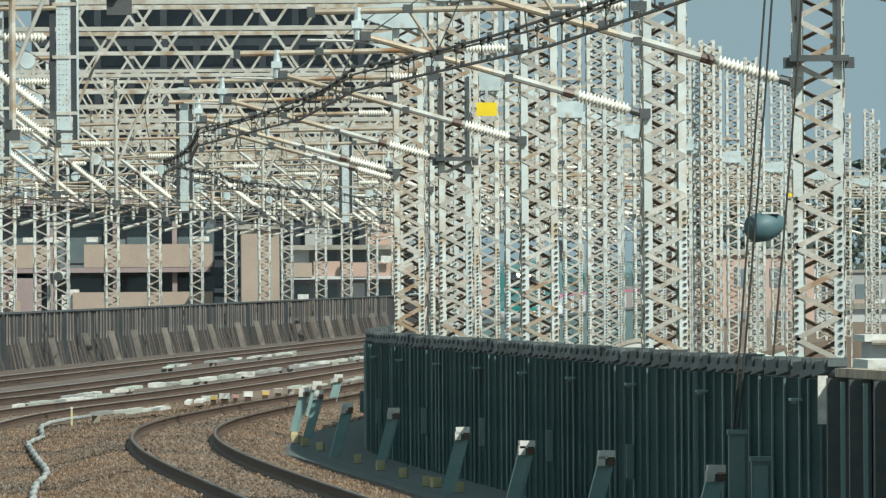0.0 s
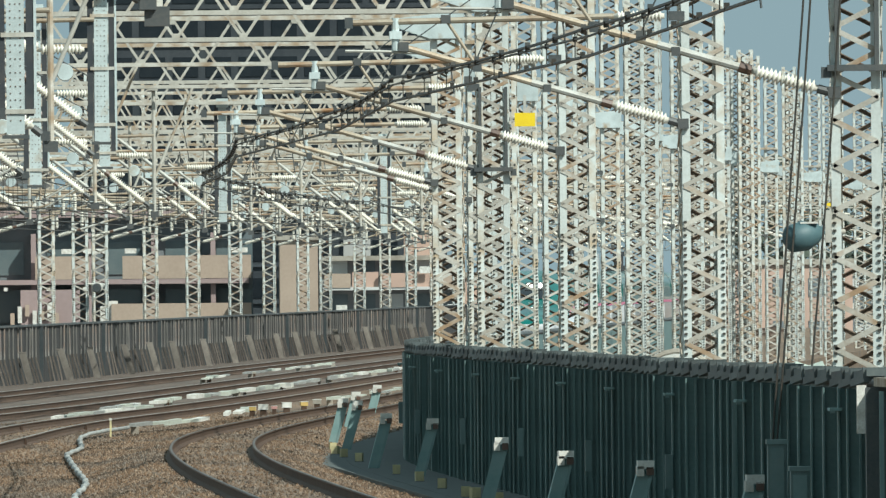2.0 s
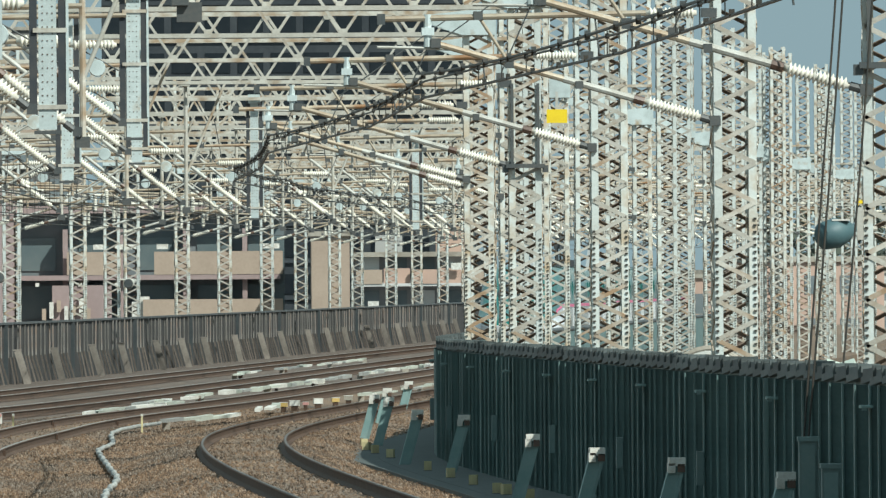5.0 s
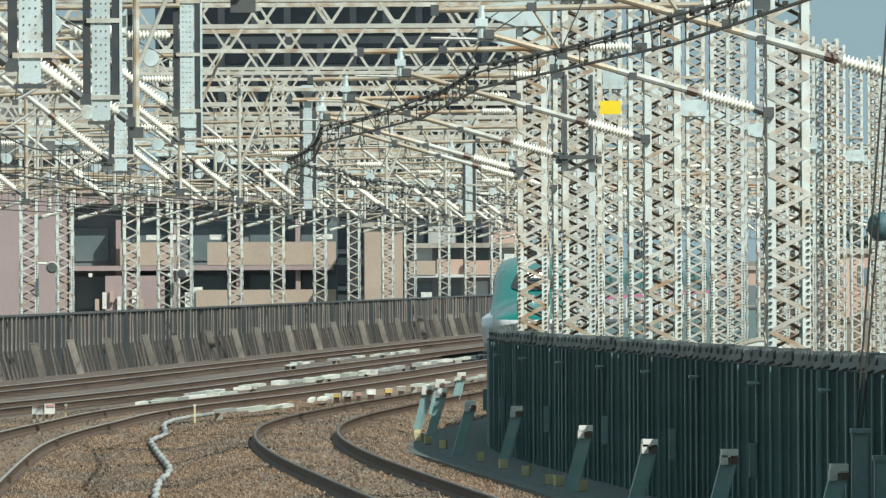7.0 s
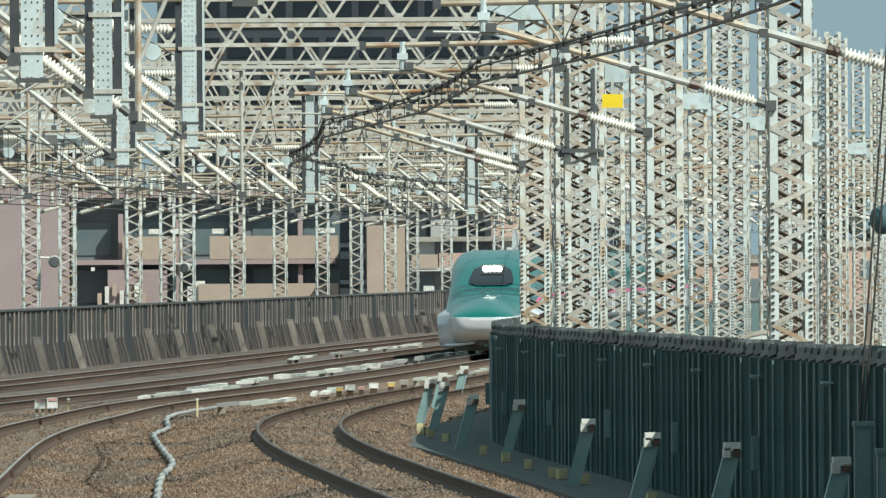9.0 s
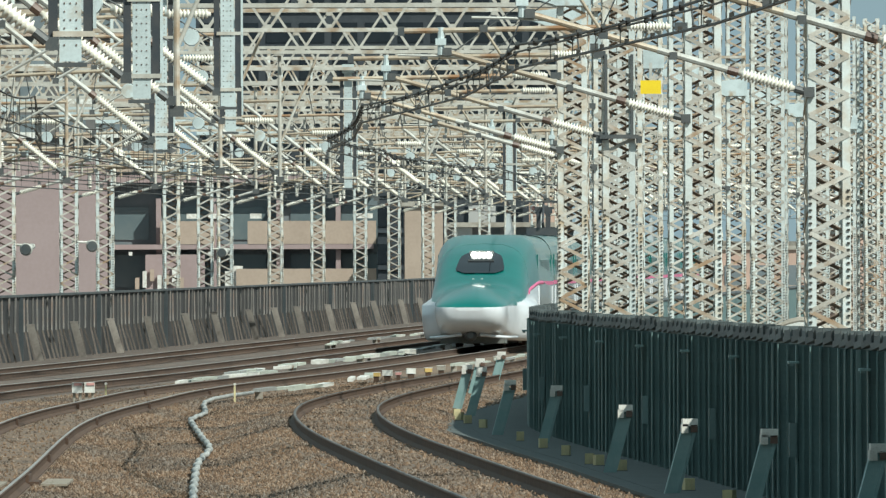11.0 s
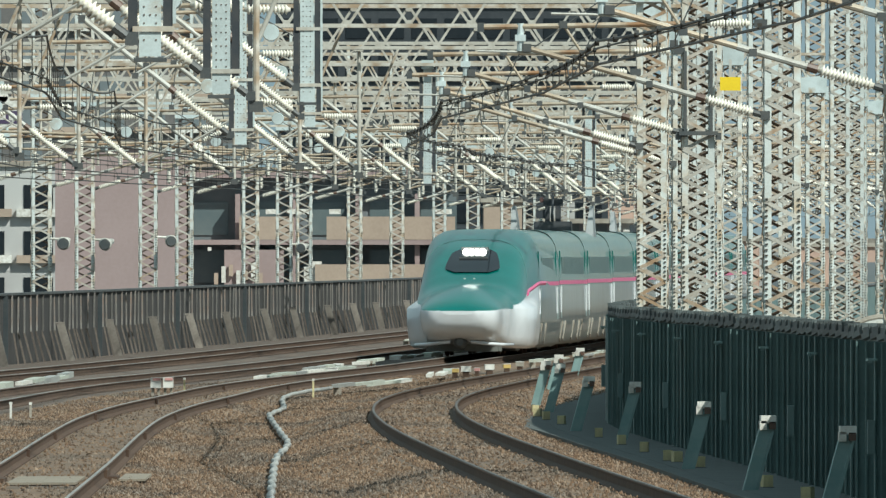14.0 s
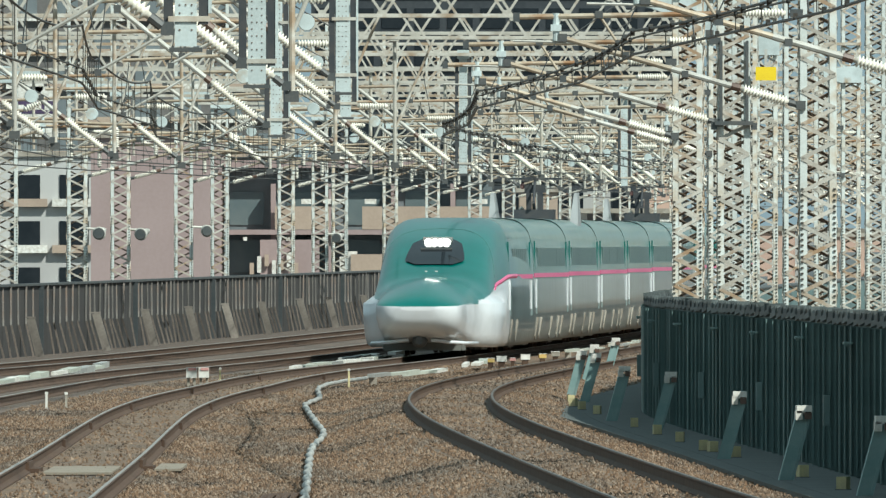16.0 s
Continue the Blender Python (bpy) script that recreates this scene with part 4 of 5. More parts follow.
def lead_car():
    t = thing("train_car", "leading train car with long green and white nose and lit headlights", "train car", "cars of the train")
    ds = [0.1 * k for k in range(45, 96)] + [0, 0.05, 0.12, 0.25, 0.45, 0.7, 1.0, 1.4, 1.8, 2.3, 2.9, 3.6, 4.3, 4.8, 5.2, 5.5, 5.8, 6.2, 6.6, 7.0, 7.4, 7.8, 8.2, 8.6, 9.0, 9.4, 9.8, 10.2, 10.6, 11, 11.5, 12, 12.6, 13.3, 14.2, 15.2, 17, 20, 23, 26, 26.49]
    ds = sorted({round(d, 2) for d in ds})
    L = 26.5
    rings = []
    for d in ds:
        rings.append((L / 2 - d, car_half(nose_wide(d), nose_roof(d), nose_base(d), nose_square(d), nose_shoulder(d), 0.04, min(0.88, 0.5 + 0.06 * d), nose_step(d))))
    v, f, n = loft(rings)
    f.append(tuple(range(n - 1, -1, -1)))

    def pick(c):
        d = L / 2 - c.y
        if d > 14 and c.z < 0.75:
            return "skirt"
        low = c.z < (nose_shoulder(d) + 0.005 if d < 7.8 else nose_paint(d)) or (4.6 < d < 9 and abs(c.x) > 1.34 and c.z < 1.44 + 0.09 * (d - 4.6))
        if d > 14.4:
            return "side_lower" if low else "side_upper"
        return "lower_body" if low else "upper_body"
    quads = [q for q in f if len(q) == 4]
    geos = split(v, quads, pick)
    for k, m, lb in (("skirt", M_GREY, "grey skirt"), ("lower_body", M_TRAINW, "white lower nose"), ("upper_body", M_GREEN, "glossy green upper nose"), ("side_lower", M_GRIMYSHADE, "grimy white lower side"), ("side_upper", M_GREENB, "grimy green upper side")):
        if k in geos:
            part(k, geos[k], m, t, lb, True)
    pane = Geo()
    ni, nj = 14, 16
    for i in range(ni + 1):
        d = 7.5 + 2.0 * i / ni
        half = car_half(nose_wide(d), nose_roof(d), 0.3, nose_square(d), nose_shoulder(d), 0.04, 0.86, nose_step(d))
        xs, zs = [p[0] for p in half[:4:-1]], [p[1] for p in half[:4:-1]]
        u = i / ni
        hw = 0.80 * min(1.0, 0.62 + 2.4 * u) * (1 - 0.30 * u * u) * min(1.0, 0.35 + 3.2 * (1 - u)) ** 0.5
        pane.v += [(hw * (2 * k / nj - 1), L / 2 - d + 0.03, float(np.interp(abs(hw * (2 * k / nj - 1)), xs, zs)) + 0.03) for k in range(nj + 1)]
    pane.f += [(i * (nj + 1) + k, i * (nj + 1) + k + 1, (i + 1) * (nj + 1) + k + 1, (i + 1) * (nj + 1) + k) for i in range(ni) for k in range(nj)]
    part("windscreen", pane, M_GLASS, t, "dark curved windscreen", True)
    # first box is a shelf added to keep the lamps' reflection off the bonnet
    part("lamp_housing", Geo().box((0, L / 2 - 8.95, 2.86), (0.84, 0.9, 0.05)).box((0, L / 2 - 9.3, 3.0), (0.8, 0.2, 0.34)), M_DARK, t, "dark lamp housing")
    part("nose_cap", Geo().add(v[:n], [tuple(range(n))]), M_TRAINW, t)
    sweep = []
    for k in range(16):
        d = 8.8 + 8.6 * k / 15
        half = car_half(nose_wide(d), nose_roof(d), 0.3, nose_square(d), nose_shoulder(d), 0.04, 0.86, nose_step(d))[5:]
        z = nose_paint(d) + 0.04
        sweep.append((d, float(np.interp(z, [p[1] for p in half], [p[0] for p in half])) - 0.03, z))
    for s in (-1, 1):
        part("stripe", Geo().box((s * 1.645, L / 2 - 19.6, 2.1), (0.05, 12.6, 0.12)).pipe([(s * x, L / 2 - d, z) for d, x, z in sweep], 0.07, 8), M_PINK, t, "pink waist stripe")
        part("headlight", Geo().lathe((s * 0.24, L / 2 - 9.4, 3.02), (s * 0.24, L / 2 - 8.95, 3.02), [(0, 0.10), (0.4, 0.11), (0.45, 0.07)], 14), M_LAMP, t, "lit headlight")
        part("headlight", Geo().lathe((s * 0.08, L / 2 - 9.4, 3.03), (s * 0.08, L / 2 - 8.95, 3.03), [(0, 0.08), (0.4, 0.09), (0.45, 0.06)], 14), M_LAMP, t, "lit headlight")
        part("marker_lamp", Geo().box((s * 0.14 + 0.03, L / 2 - 6.7, 2.25), (0.06, 0.06, 0.03)), M_WHITE, t, "small white marker lamp")
        part("lip", Geo().pipe([(s * 0.30, L / 2 - 1.0, 0.44), (s * 0.8, L / 2 - 1.2, 0.38), (s * 1.15, L / 2 - 1.9, 0.35), (s * 1.4, L / 2 - 3.2, 0.34)], 0.05, 8), M_TRAINW, t, "white lower lip", True)
        part("end_panel", Geo().box((s * 0.85, -L / 2 + 0.25, 1.9), (1.45, 0.06, 2.4)), M_GREEN, t)
    rim = []
    for k in range(19):
        d = 10.9 - 0.9 * abs(k - 9) / 9 * 2.2
        half = car_half(nose_wide(d), nose_roof(d), 0.3, nose_square(d), nose_shoulder(d), 0.04, 0.86, nose_step(d))[5:]
        z = nose_roof(d) - 0.002 - (nose_roof(d) - 2.1) * (abs(k - 9) / 9) ** 3
        x = float(np.interp(z, [p[1] for p in half], [p[0] for p in half]))
        rim.append((math.copysign(x, k - 9) if k != 9 else 0.0, L / 2 - d, z))
    part("cab_seam", Geo().pipe(rim, 0.014, 5), M_GREENB, t, "dull seam round the cab front")
    part("snow_plough", Geo().box((0, L / 2 - 3.2, 0.26), (2.1, 1.6, 0.22)), M_GREY, t, "dark plough under the nose")
    part("coupler_cover", Geo().lathe((0, L / 2 - 1.4, 0.42), (0, L / 2 - 0.75, 0.42), [(0, 0.20), (0.5, 0.19), (0.65, 0.10)], 16), M_DARK, t, "dark round cover")
    part("gangway", Geo().box((0, -L / 2 - 0.1, 1.85), (2.7, 0.5, 3.1)), M_GREY, t, "grey gangway bellows")
    car_sides(t, -2.0, -L / 2 + 2.6, (-1.0, -L / 2 + 1.4))
    bogie(t, 4.0), bogie(t, -9.0)
    return t


TRAIN = [lead_car()] + [coach(i) for i in range(1, 10)]
nose_at = curve([(0, 918), (4, 818), (8, 716), (9, 691), (12.5, 604), (16, 523)])


def motions():
    off = 0.0
    for k, car in enumerate(TRAIN):
        ln = 26.5 if k == 0 else 25.0
        rows = []
        for i in range(33):
            t = i / 2
            a = nose_at(t) + off
            b = a + ln
            pa, pb = Vector((left_track(a), a, grade(a))), Vector((left_track(b), b, grade(b)))
            if k == 0:
                pa.x -= 0.28
            c = (pa + pb) / 2
            d = pa - pb
            rows.append((t, pose(c.x, c.y, c.z, 0, 0, math.degrees(math.atan2(-d.x, d.y)))))
        walk(car, rows)
        off += ln


# ---------------------------------------------------------------- buildings behind
M_BWIN = mat("shaded_balcony_glass", (0.10, 0.135, 0.145), (0.14, 0.17, 0.17), 0.6, 0.25)


def balcony_block():
    """Balcony flats: parapet runs and dark recesses differ from storey to storey."""
    y = 1200
    t = thing("apartment_building", "beige and mauve apartment block with dark recessed balconies", "building", at=pose(0, y, 0.45))
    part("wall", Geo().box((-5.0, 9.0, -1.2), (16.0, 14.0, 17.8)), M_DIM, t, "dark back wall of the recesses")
    part("roof", Geo().box((-5.0, 8.5, 7.9), (16.6, 16.0, 0.45)), M_MAUVE, t)
    for z in (-7.7, -4.8, -1.9, 1.0, 3.9):
        part("slab", Geo().box((-5.2, 0.9, z - 0.14), (15.9, 2.0, 0.30)), M_MAUVE, t, "mauve floor slab")
        runs = ((-10.2, -6.9), (-4.9, 2.9)) if z > 3 else ((-5.6, 2.9),)
        for a, c in runs:
            part("parapet", Geo().box(((a + c) / 2, 0.0, z + 0.72), (c - a, 0.25, 1.4)), M_BEIGE, t, "beige balcony parapet")
        for x in (-10.3, -6.8, -3.0, 0.6):
            part("partition", Geo().box((x, 1.2, z + 1.4), (0.3, 1.6, 2.8)), M_MAUVE, t)
        for x in (-12.0, -8.4, -4.9, -1.2, 1.9):
            part("window", Geo().box((x, 1.96, z + 1.3), (2.2, 0.1, 2.0)), M_BWIN, t, "dark balcony window")
    part("panel", Geo().box((-9.3, 0.15, 2.0), (3.6, 0.5, 2.6)), M_MAUVE, t, "mauve wall panel")
    for x, w in ((-6.6, 1.4), (-8.2, 0.8), (2.2, 1.0), (-4.4, 0.7)):
        part("hung_laundry", Geo().box((x, 0.3, 5.62), (w, 0.1, 0.3)), M_WHITE, t, "white bedding over a rail")
    for k, x in enumerate((-10.9, -9.6, -8.9, -7.9, -6.1, -5.5)):
        part("balcony_item", Geo().box((x, 0.4, 1.5 + 0.2 * (k % 3)), (0.35 + 0.25 * (k % 2), 0.4, 0.9 + 0.25 * (k % 3))), M_WHITE if k % 3 else M_STRUT, t, "pale object on a balcony")
    for x in (-4.0, -2.2, 0.2, 1.6):
        part("air_conditioner", Geo().box((x, 1.5, 4.35), (0.8, 0.4, 0.6)), M_PALE, t, "pale air conditioner")
    for x in (-12.0, -9.9, -9.4, -7.2):
        part("wall_lamp", Geo().box((x, -0.1, 3.35), (0.22, 0.2, 0.22)), M_WHITE, t)
    for k in range(7):
        part("roof_clutter", Geo().box((-11.6 + k * 0.45, -0.3, 1.55 + 0.25 * (k % 3)), (0.25, 0.2, 0.7 + 0.3 * (k % 2))), M_WHITE if k % 2 else M_BEIGE, t)


def plain_block(x0, x1, y, z1, material, label, tone=M_DIM, cols=0, rows=0, depth=14):
    t = thing("apartment_building", label, "building", at=pose((x0 + x1) / 2, y, 0))
    w = x1 - x0
    part("wall", Geo().box((0, depth / 2, (z1 - 10) / 2), (w, depth, z1 + 10)), material, t)
    part("roof", Geo().box((0, depth / 2, z1 + 0.15), (w + 0.4, depth + 0.4, 0.3)), M_CONC, t)
    for i in range(cols):
        for j in range(rows):
            x = -w / 2 + (i + 0.5) * w / cols
            part("window", Geo().box((x, -0.02, z1 - 1.9 - j * 2.9), (w / cols * 0.6, 0.12, 1.5)), tone, t)
            part("ledge", Geo().box((x, -0.2, z1 - 2.9 - j * 2.9), (w / cols * 0.9, 0.5, 0.5)), M_WHITE if (i + j) % 2 else M_BEIGE, t)
    return t


def salmon_flats():
    """Hazy flats with salmon parapets before recessed windows."""
    t = thing("apartment_building", "salmon apartment block with pale stacked balconies", "building", at=pose(14.0, 1460, 0.3))
    part("wall", Geo().box((0, 8.6, -2.2), (10.4, 14, 15.8)), M_HAZE, t, "grey recessed wall")
    part("roof", Geo().box((0, 8.0, 5.8), (10.8, 15.5, 0.35)), M_CONC, t)
    for j, z in enumerate((3.6, 0.8, -2.0, -4.8)):
        for k in range(5):
            x = -4.1 + 2.05 * k
            part("parapet", Geo().box((x, 0.1 + 0.5 * (k % 2), z + 0.55), (1.95, 0.25, 1.05 + 0.2 * ((k + j) % 2))), M_SALMON if (k + j) % 4 else M_BEIGE, t, "salmon balcony parapet")
            part("window", Geo().box((x, 1.55, z + 1.7), (1.5, 0.1, 1.3)), M_DIM if (k + j) % 3 else M_PALE, t)
            if (k * 3 + j) % 4 == 1:
                part("hung_laundry", Geo().box((x + 0.3, 0.0, z + 1.3), (0.8, 0.12, 0.5)), M_WHITE, t, "white bedding over a rail")
        part("slab", Geo().box((0, 0.9, z - 0.05), (10.4, 1.7, 0.22)), M_PALE, t, "pale floor slab")
    part("water_tank", Geo().box((-2.6, 6, 6.6), (2.0, 2.0, 1.3)), M_PALE, t)
    part("stair_head", Geo().box((2.2, 7, 6.9), (2.6, 3.0, 1.9)), M_SALMON, t)


balcony_block()
plain_block(-62.0, -13.0, 1690, 26.0, M_TAUPE, "tall taupe office block with rows of windows", M_DIM, 14, 9)
plain_block(-21.3, -13.4, 1196, 9.9, M_MAUVE, "plain mauve tiled gable of an apartment block")
plain_block(-46.0, -21.6, 1240, 9.0, M_PALE, "pale apartment block with white ledges and glazing", M_GLASS, 8, 5)
plain_block(4.6, 6.9, 1190, 6.6, M_BEIGE, "plain tan stair tower")
salmon_flats()
plain_block(20.0, 28.0, 1560, 4.8, M_PALE, "pale low apartment block with small balconies", M_DIM, 4, 3)
plain_block(54.0, 63.0, 1900, 5.0, M_PALE, "pale slab block beyond the masts", M_DIM, 6, 6)
plain_block(64.5, 76.0, 1950, 4.4, M_PALE, "pale slab block beyond the masts", M_DIM, 7, 6)
plain_block(29.0, 40.0, 1470, 4.2, M_SALMON, "salmon low-rise block behind the masts", M_DIM, 5, 3)


def office(x0, x1, y, z1):
    t = thing("office_building", "tall dark slate-clad office building", "building", at=pose((x0 + x1) / 2, y, 0))
    w = x1 - x0
    part("wall", Geo().box((0, 10, z1 / 2 - 5), (w, 20, z1 + 10)), M_SLATE, t)
    pane = meshed("pane", Geo().box((0, 0, 0), (1.9, 0.1, 1.5)), M_GLASS)
    for i in range(int(w / 2.5)):
        for j in range(12):
            o = part("pane", pane, None, t)
            o.matrix_basis = pose(-w / 2 + 1.3 + i * 2.5, -0.03, z1 - 2 - j * 2.8)
    for j in range(12):
        part("ledge", Geo().box((0, -0.1, z1 - 3.1 - j * 2.8), (w, 0.25, 0.2)), M_SLATE, t)
    return t


office(-10, 18.5, 1500, 34)

city = random.Random(11)
for k in range(32):
    y = city.uniform(1350, 2700)
    x = -70 + k * 6.0 + city.uniform(-2, 2)
    w, h, dp = city.uniform(7, 16), city.uniform(3, 9), city.uniform(8, 14)
    x *= y / 1800
    t = thing("house", "pale hazy city building among the rooftops", "building", "city behind", at=pose(x, y, -10, 0, 0, city.uniform(-20, 20)))
    part("wall", Geo().box((0, 0, h / 2 + 4), (w, dp, h + 8)), M_PALE if k % 4 else M_SALMON, t)
    part("roof", Geo().box((0, 0, h + 8.2), (w + 0.5, dp + 0.5, 0.4)), M_CONC, t)
    for j in range(int((h + 8) / 3)):
        for i in range(int(w / 2.6)):
            part("window", Geo().box((-w / 2 + 1.4 + i * 2.6, -dp / 2 - 0.02, 1.6 + j * 3.0), (1.4, 0.08, 1.3)), M_DIM, t)

# ---------------------------------------------------------------- things on the deck
M_CHALK = mat("greenish_plastic_lid", (0.50, 0.53, 0.46), (0.40, 0.41, 0.35), 3, 0.7, vary=0.15)
M_CONDUIT = mat("pale_grey_plastic", (0.36, 0.365, 0.345), (0.25, 0.25, 0.235), 4, 0.6, vary=0.15)


def trough(pts, w, h, label, tone=None):
    """Lidded cable trough laid along pts, lid by lid."""
    t = thing("cable_trough", label, "cable trough", "cable troughs")
    for (xa, ya), (xb, yb) in zip(pts[:-1], pts[1:]):
        n = max(2, int(math.hypot(xb - xa, yb - ya) / 4.6))
        for i in range(n):
            a, c = i / n, (i + 0.93) / n
            dz = rng.uniform(-0.03, 0.02)
            if n > 2 and rng.random() < 0.22:
                continue
            p = (xa + (xb - xa) * a + rng.uniform(-0.07, 0.07), ya + (yb - ya) * a, -0.06 + dz + grade(ya))
            q = (xa + (xb - xa) * c + rng.uniform(-0.07, 0.07), ya + (yb - ya) * c, -0.06 + dz + grade(yb))
            part("lid", Geo().bar(p, q, w * rng.uniform(0.45, 1.0), h * rng.uniform(0.35, 0.9)), rng.choice((M_WHITE, M_CHALK, M_CONDUIT, M_CHALK)), t)
    for (x, y) in pts[::3]:
        part("footing", Geo().box((x, y + 1, -0.2 + grade(y)), (w * 0.7, 1.4, 0.22)), M_CONC, t)
    return t


def beside(off, y0, y1, step=14):
    """Points at a fixed distance from the left track's middle."""
    return [(left_track(y) + off + 0.12 * math.sin(y * 0.4), y) for y in np.arange(y0, y1, step)]


trough([(-9.9, 440), (-9.1, 475), (-8.25, 510)], 0.30, 0.17, "chalky white cable trough between the tracks")
trough(beside(-1.55, 489, 535, 11), 0.26, 0.15, "chalky white cable trough beside the track")
trough(beside(-2.35, 520, 960), 0.34, 0.15, "worn white cable trough between two tracks")
trough(beside(-6.9, 690, 820), 0.26, 0.11, "worn white cable trough between far tracks")
trough([(-1.63, 460), (0.08, 484), (1.13, 519)], 0.26, 0.14, "slatted pale cable trough between the tracks")
trough(beside(2.3, 560, 800), 0.24, 0.10, "worn pale cable trough between the tracks")


def conduit():
    t = thing("flexible_conduit", "pale ribbed flexible conduit snaking over the ballast", "conduit")
    f = curve([(200, -1.55), (244, -1.70), (271, -1.85), (302, -2.0), (326, -1.97), (348, -2.23), (379, -2.61), (391, -2.72), (409, -2.56), (436, -2.72), (450, -2.35), (462, -1.62), (480, -0.6)])
    y = 200.0
    k = 0
    while y < 460:
        ln = rng.uniform(1.7, 3.0)
        q = y + ln
        g = Geo().lathe((f(y) + 0.025 * math.sin(k * 1.9), y, -0.19 + 0.10 * min(1, max(0, (y - 420) / 40))), (f(q) + 0.025 * math.sin((k + 1) * 1.9), q + 0.1, -0.19 + 0.10 * min(1, max(0, (q - 420) / 40))), [(0, 0.036), (0.25, 0.047), (ln - 0.3, 0.045), (ln, 0.036)], 8)
        part("segment", g, M_CONDUIT, t, "", True)
        y, k = q, k + 1


conduit()


def cable_ends():
    t = thing("cable_bundle", "dark brown cable ends lying on the ballast by the conduit", "cables", at=pose(-2.02, 243, -0.27))
    for k in range(5):
        part("cable", Geo().pipe([(-0.22 + 0.09 * k, -3.0, 0.02), (-0.18 + 0.09 * k, 0.5, 0.05 + 0.015 * (k % 2)), (-0.10 + 0.085 * k, 3.5 + 0.4 * k, 0.03)], 0.032, 6), M_RAIL, t)


cable_ends()


def signal_box(m, proto=[]):
    if proto:
        return copy_thing(proto[0], m)
    t = thing("trackside_box", "small red and white trackside box on a stand", "signal box", "trackside boxes", at=m)
    part("cover", Geo().box((0, 0, 0.33), (0.24, 0.26, 0.24)), M_WHITE, t, "white cover")
    part("face", Geo().box((0.02, -0.14, 0.41), (0.18, 0.02, 0.06)), M_RED, t, "faded red face")
    for x in (-0.07, 0.07):
        part("leg", Geo().box((x, 0, 0.1), (0.06, 0.1, 0.24)), M_CONC, t)
    proto.append(t)
    return t


signal_box(pose(-5.80, 456, -0.27))
signal_box(pose(-5.52, 456.5, -0.27))


def stake(x, y, h, material, label):
    t = thing("stake", label, "stake", at=pose(x, y, -0.27))
    part("shaft", Geo().box((0, 0, h / 2), (0.045, 0.045, h)), material, t)
    part("tip", Geo().box((0, 0, h + 0.02), (0.06, 0.06, 0.05)), M_WHITE, t)


stake(-5.14, 456, 0.40, M_BLOCK, "short cream marker stake in the ballast")
stake(-7.8, 389, 0.3, M_WHITE, "thin white marker stake in the ballast")
stake(-7.45, 391, 0.28, M_CONC, "thin grey marker stake in the ballast")
stake(-2.15, 452, 0.4, M_BLOCK, "short cream marker stake beside the conduit")


def junction_box(x, y, s, material, label):
    s *= 0.75
    t = thing("junction_box", label, "junction box", at=pose(x, y, -0.27 + grade(y), 0, 0, rng.uniform(-15, 15)))
    part("plinth", Geo().box((0, 0, 0.08), (s * 1.0, s * 0.7, 0.2)), M_RAIL, t)
    part("body", Geo().box((0, 0, 0.16 + s * 0.4), (s * 1.5, s, s * 0.8)), material, t)
    part("lid", Geo().box((0, 0, 0.16 + s * 0.84), (s * 1.6, s * 1.1, s * 0.1)), M_WHITE, t)


junction_box(1.25, 519, 0.17, M_OCHRE, "ochre junction box at the trough's end")
junction_box(1.55, 522, 0.22, M_WHITE, "white junction box among cables")
junction_box(1.85, 525, 0.13, M_RED, "faded red junction box among cables")
junction_box(2.2, 530, 0.22, M_WHITE, "white junction box among cables")
junction_box(2.7, 537, 0.18, M_OCHRE, "ochre junction box beside the track")
junction_box(3.1, 545, 0.2, M_CONC, "grey junction box beside the track")
junction_box(-1.95, 512, 0.26, M_WHITE, "white junction box on the trough")
for k in range(12):
    y = 560 + k * 28.0 + rng.uniform(-5, 5)
    junction_box(left_track(y) + rng.choice((-2.35, -2.5, 2.35, 2.4, -6.9)) + rng.uniform(-0.2, 0.2), y, rng.uniform(0.10, 0.2), rng.choice((M_WHITE, M_WHITE, M_CONC, M_CONC)), "small pale junction box along the trough")


M_SLAB = mat("tan_slab", (0.27, 0.235, 0.185), (0.21, 0.18, 0.14), 2.0, 0.9, 0.0, 0.01, 14)


def floor_plate(x, y, w, d):
    single("concrete_plate", Geo().box((x, y, -0.16), (w, d, 0.03)), M_SLAB, "pale concrete plate between the rails", "plate", "plates between the rails")


floor_plate(-4.89, 268, 0.92, 8.0)
floor_plate(-3.74, 272, 0.36, 7.0)


def rail_joint(line, y, side, z, ln):
    t = thing("rail_joint", "dark greased rail joint with fishplates", "rail joint", "rail joints", at=pose(line(y) + side, y, z))
    for x in (-0.04, 0.04):
        part("fishplate", Geo().box((x, 0, -0.09), (0.05, ln, 0.11)), M_RAIL, t)
    if ln > 2:
        part("base_pad", Geo().box((0, 0, -0.16), (0.40, ln * 0.8, 0.07)), M_RAIL, t, "black greased pad")


rail_joint(left_track, 268, -0.75, 0.0, 3.0)
rail_joint(left_track, 271, 0.75, 0.0, 3.0)
for y in (300, 330, 372, 415, 460):
    for side in (-0.75, 0.75):
        rail_joint(left_track, y, side, 0.0, 1.0)


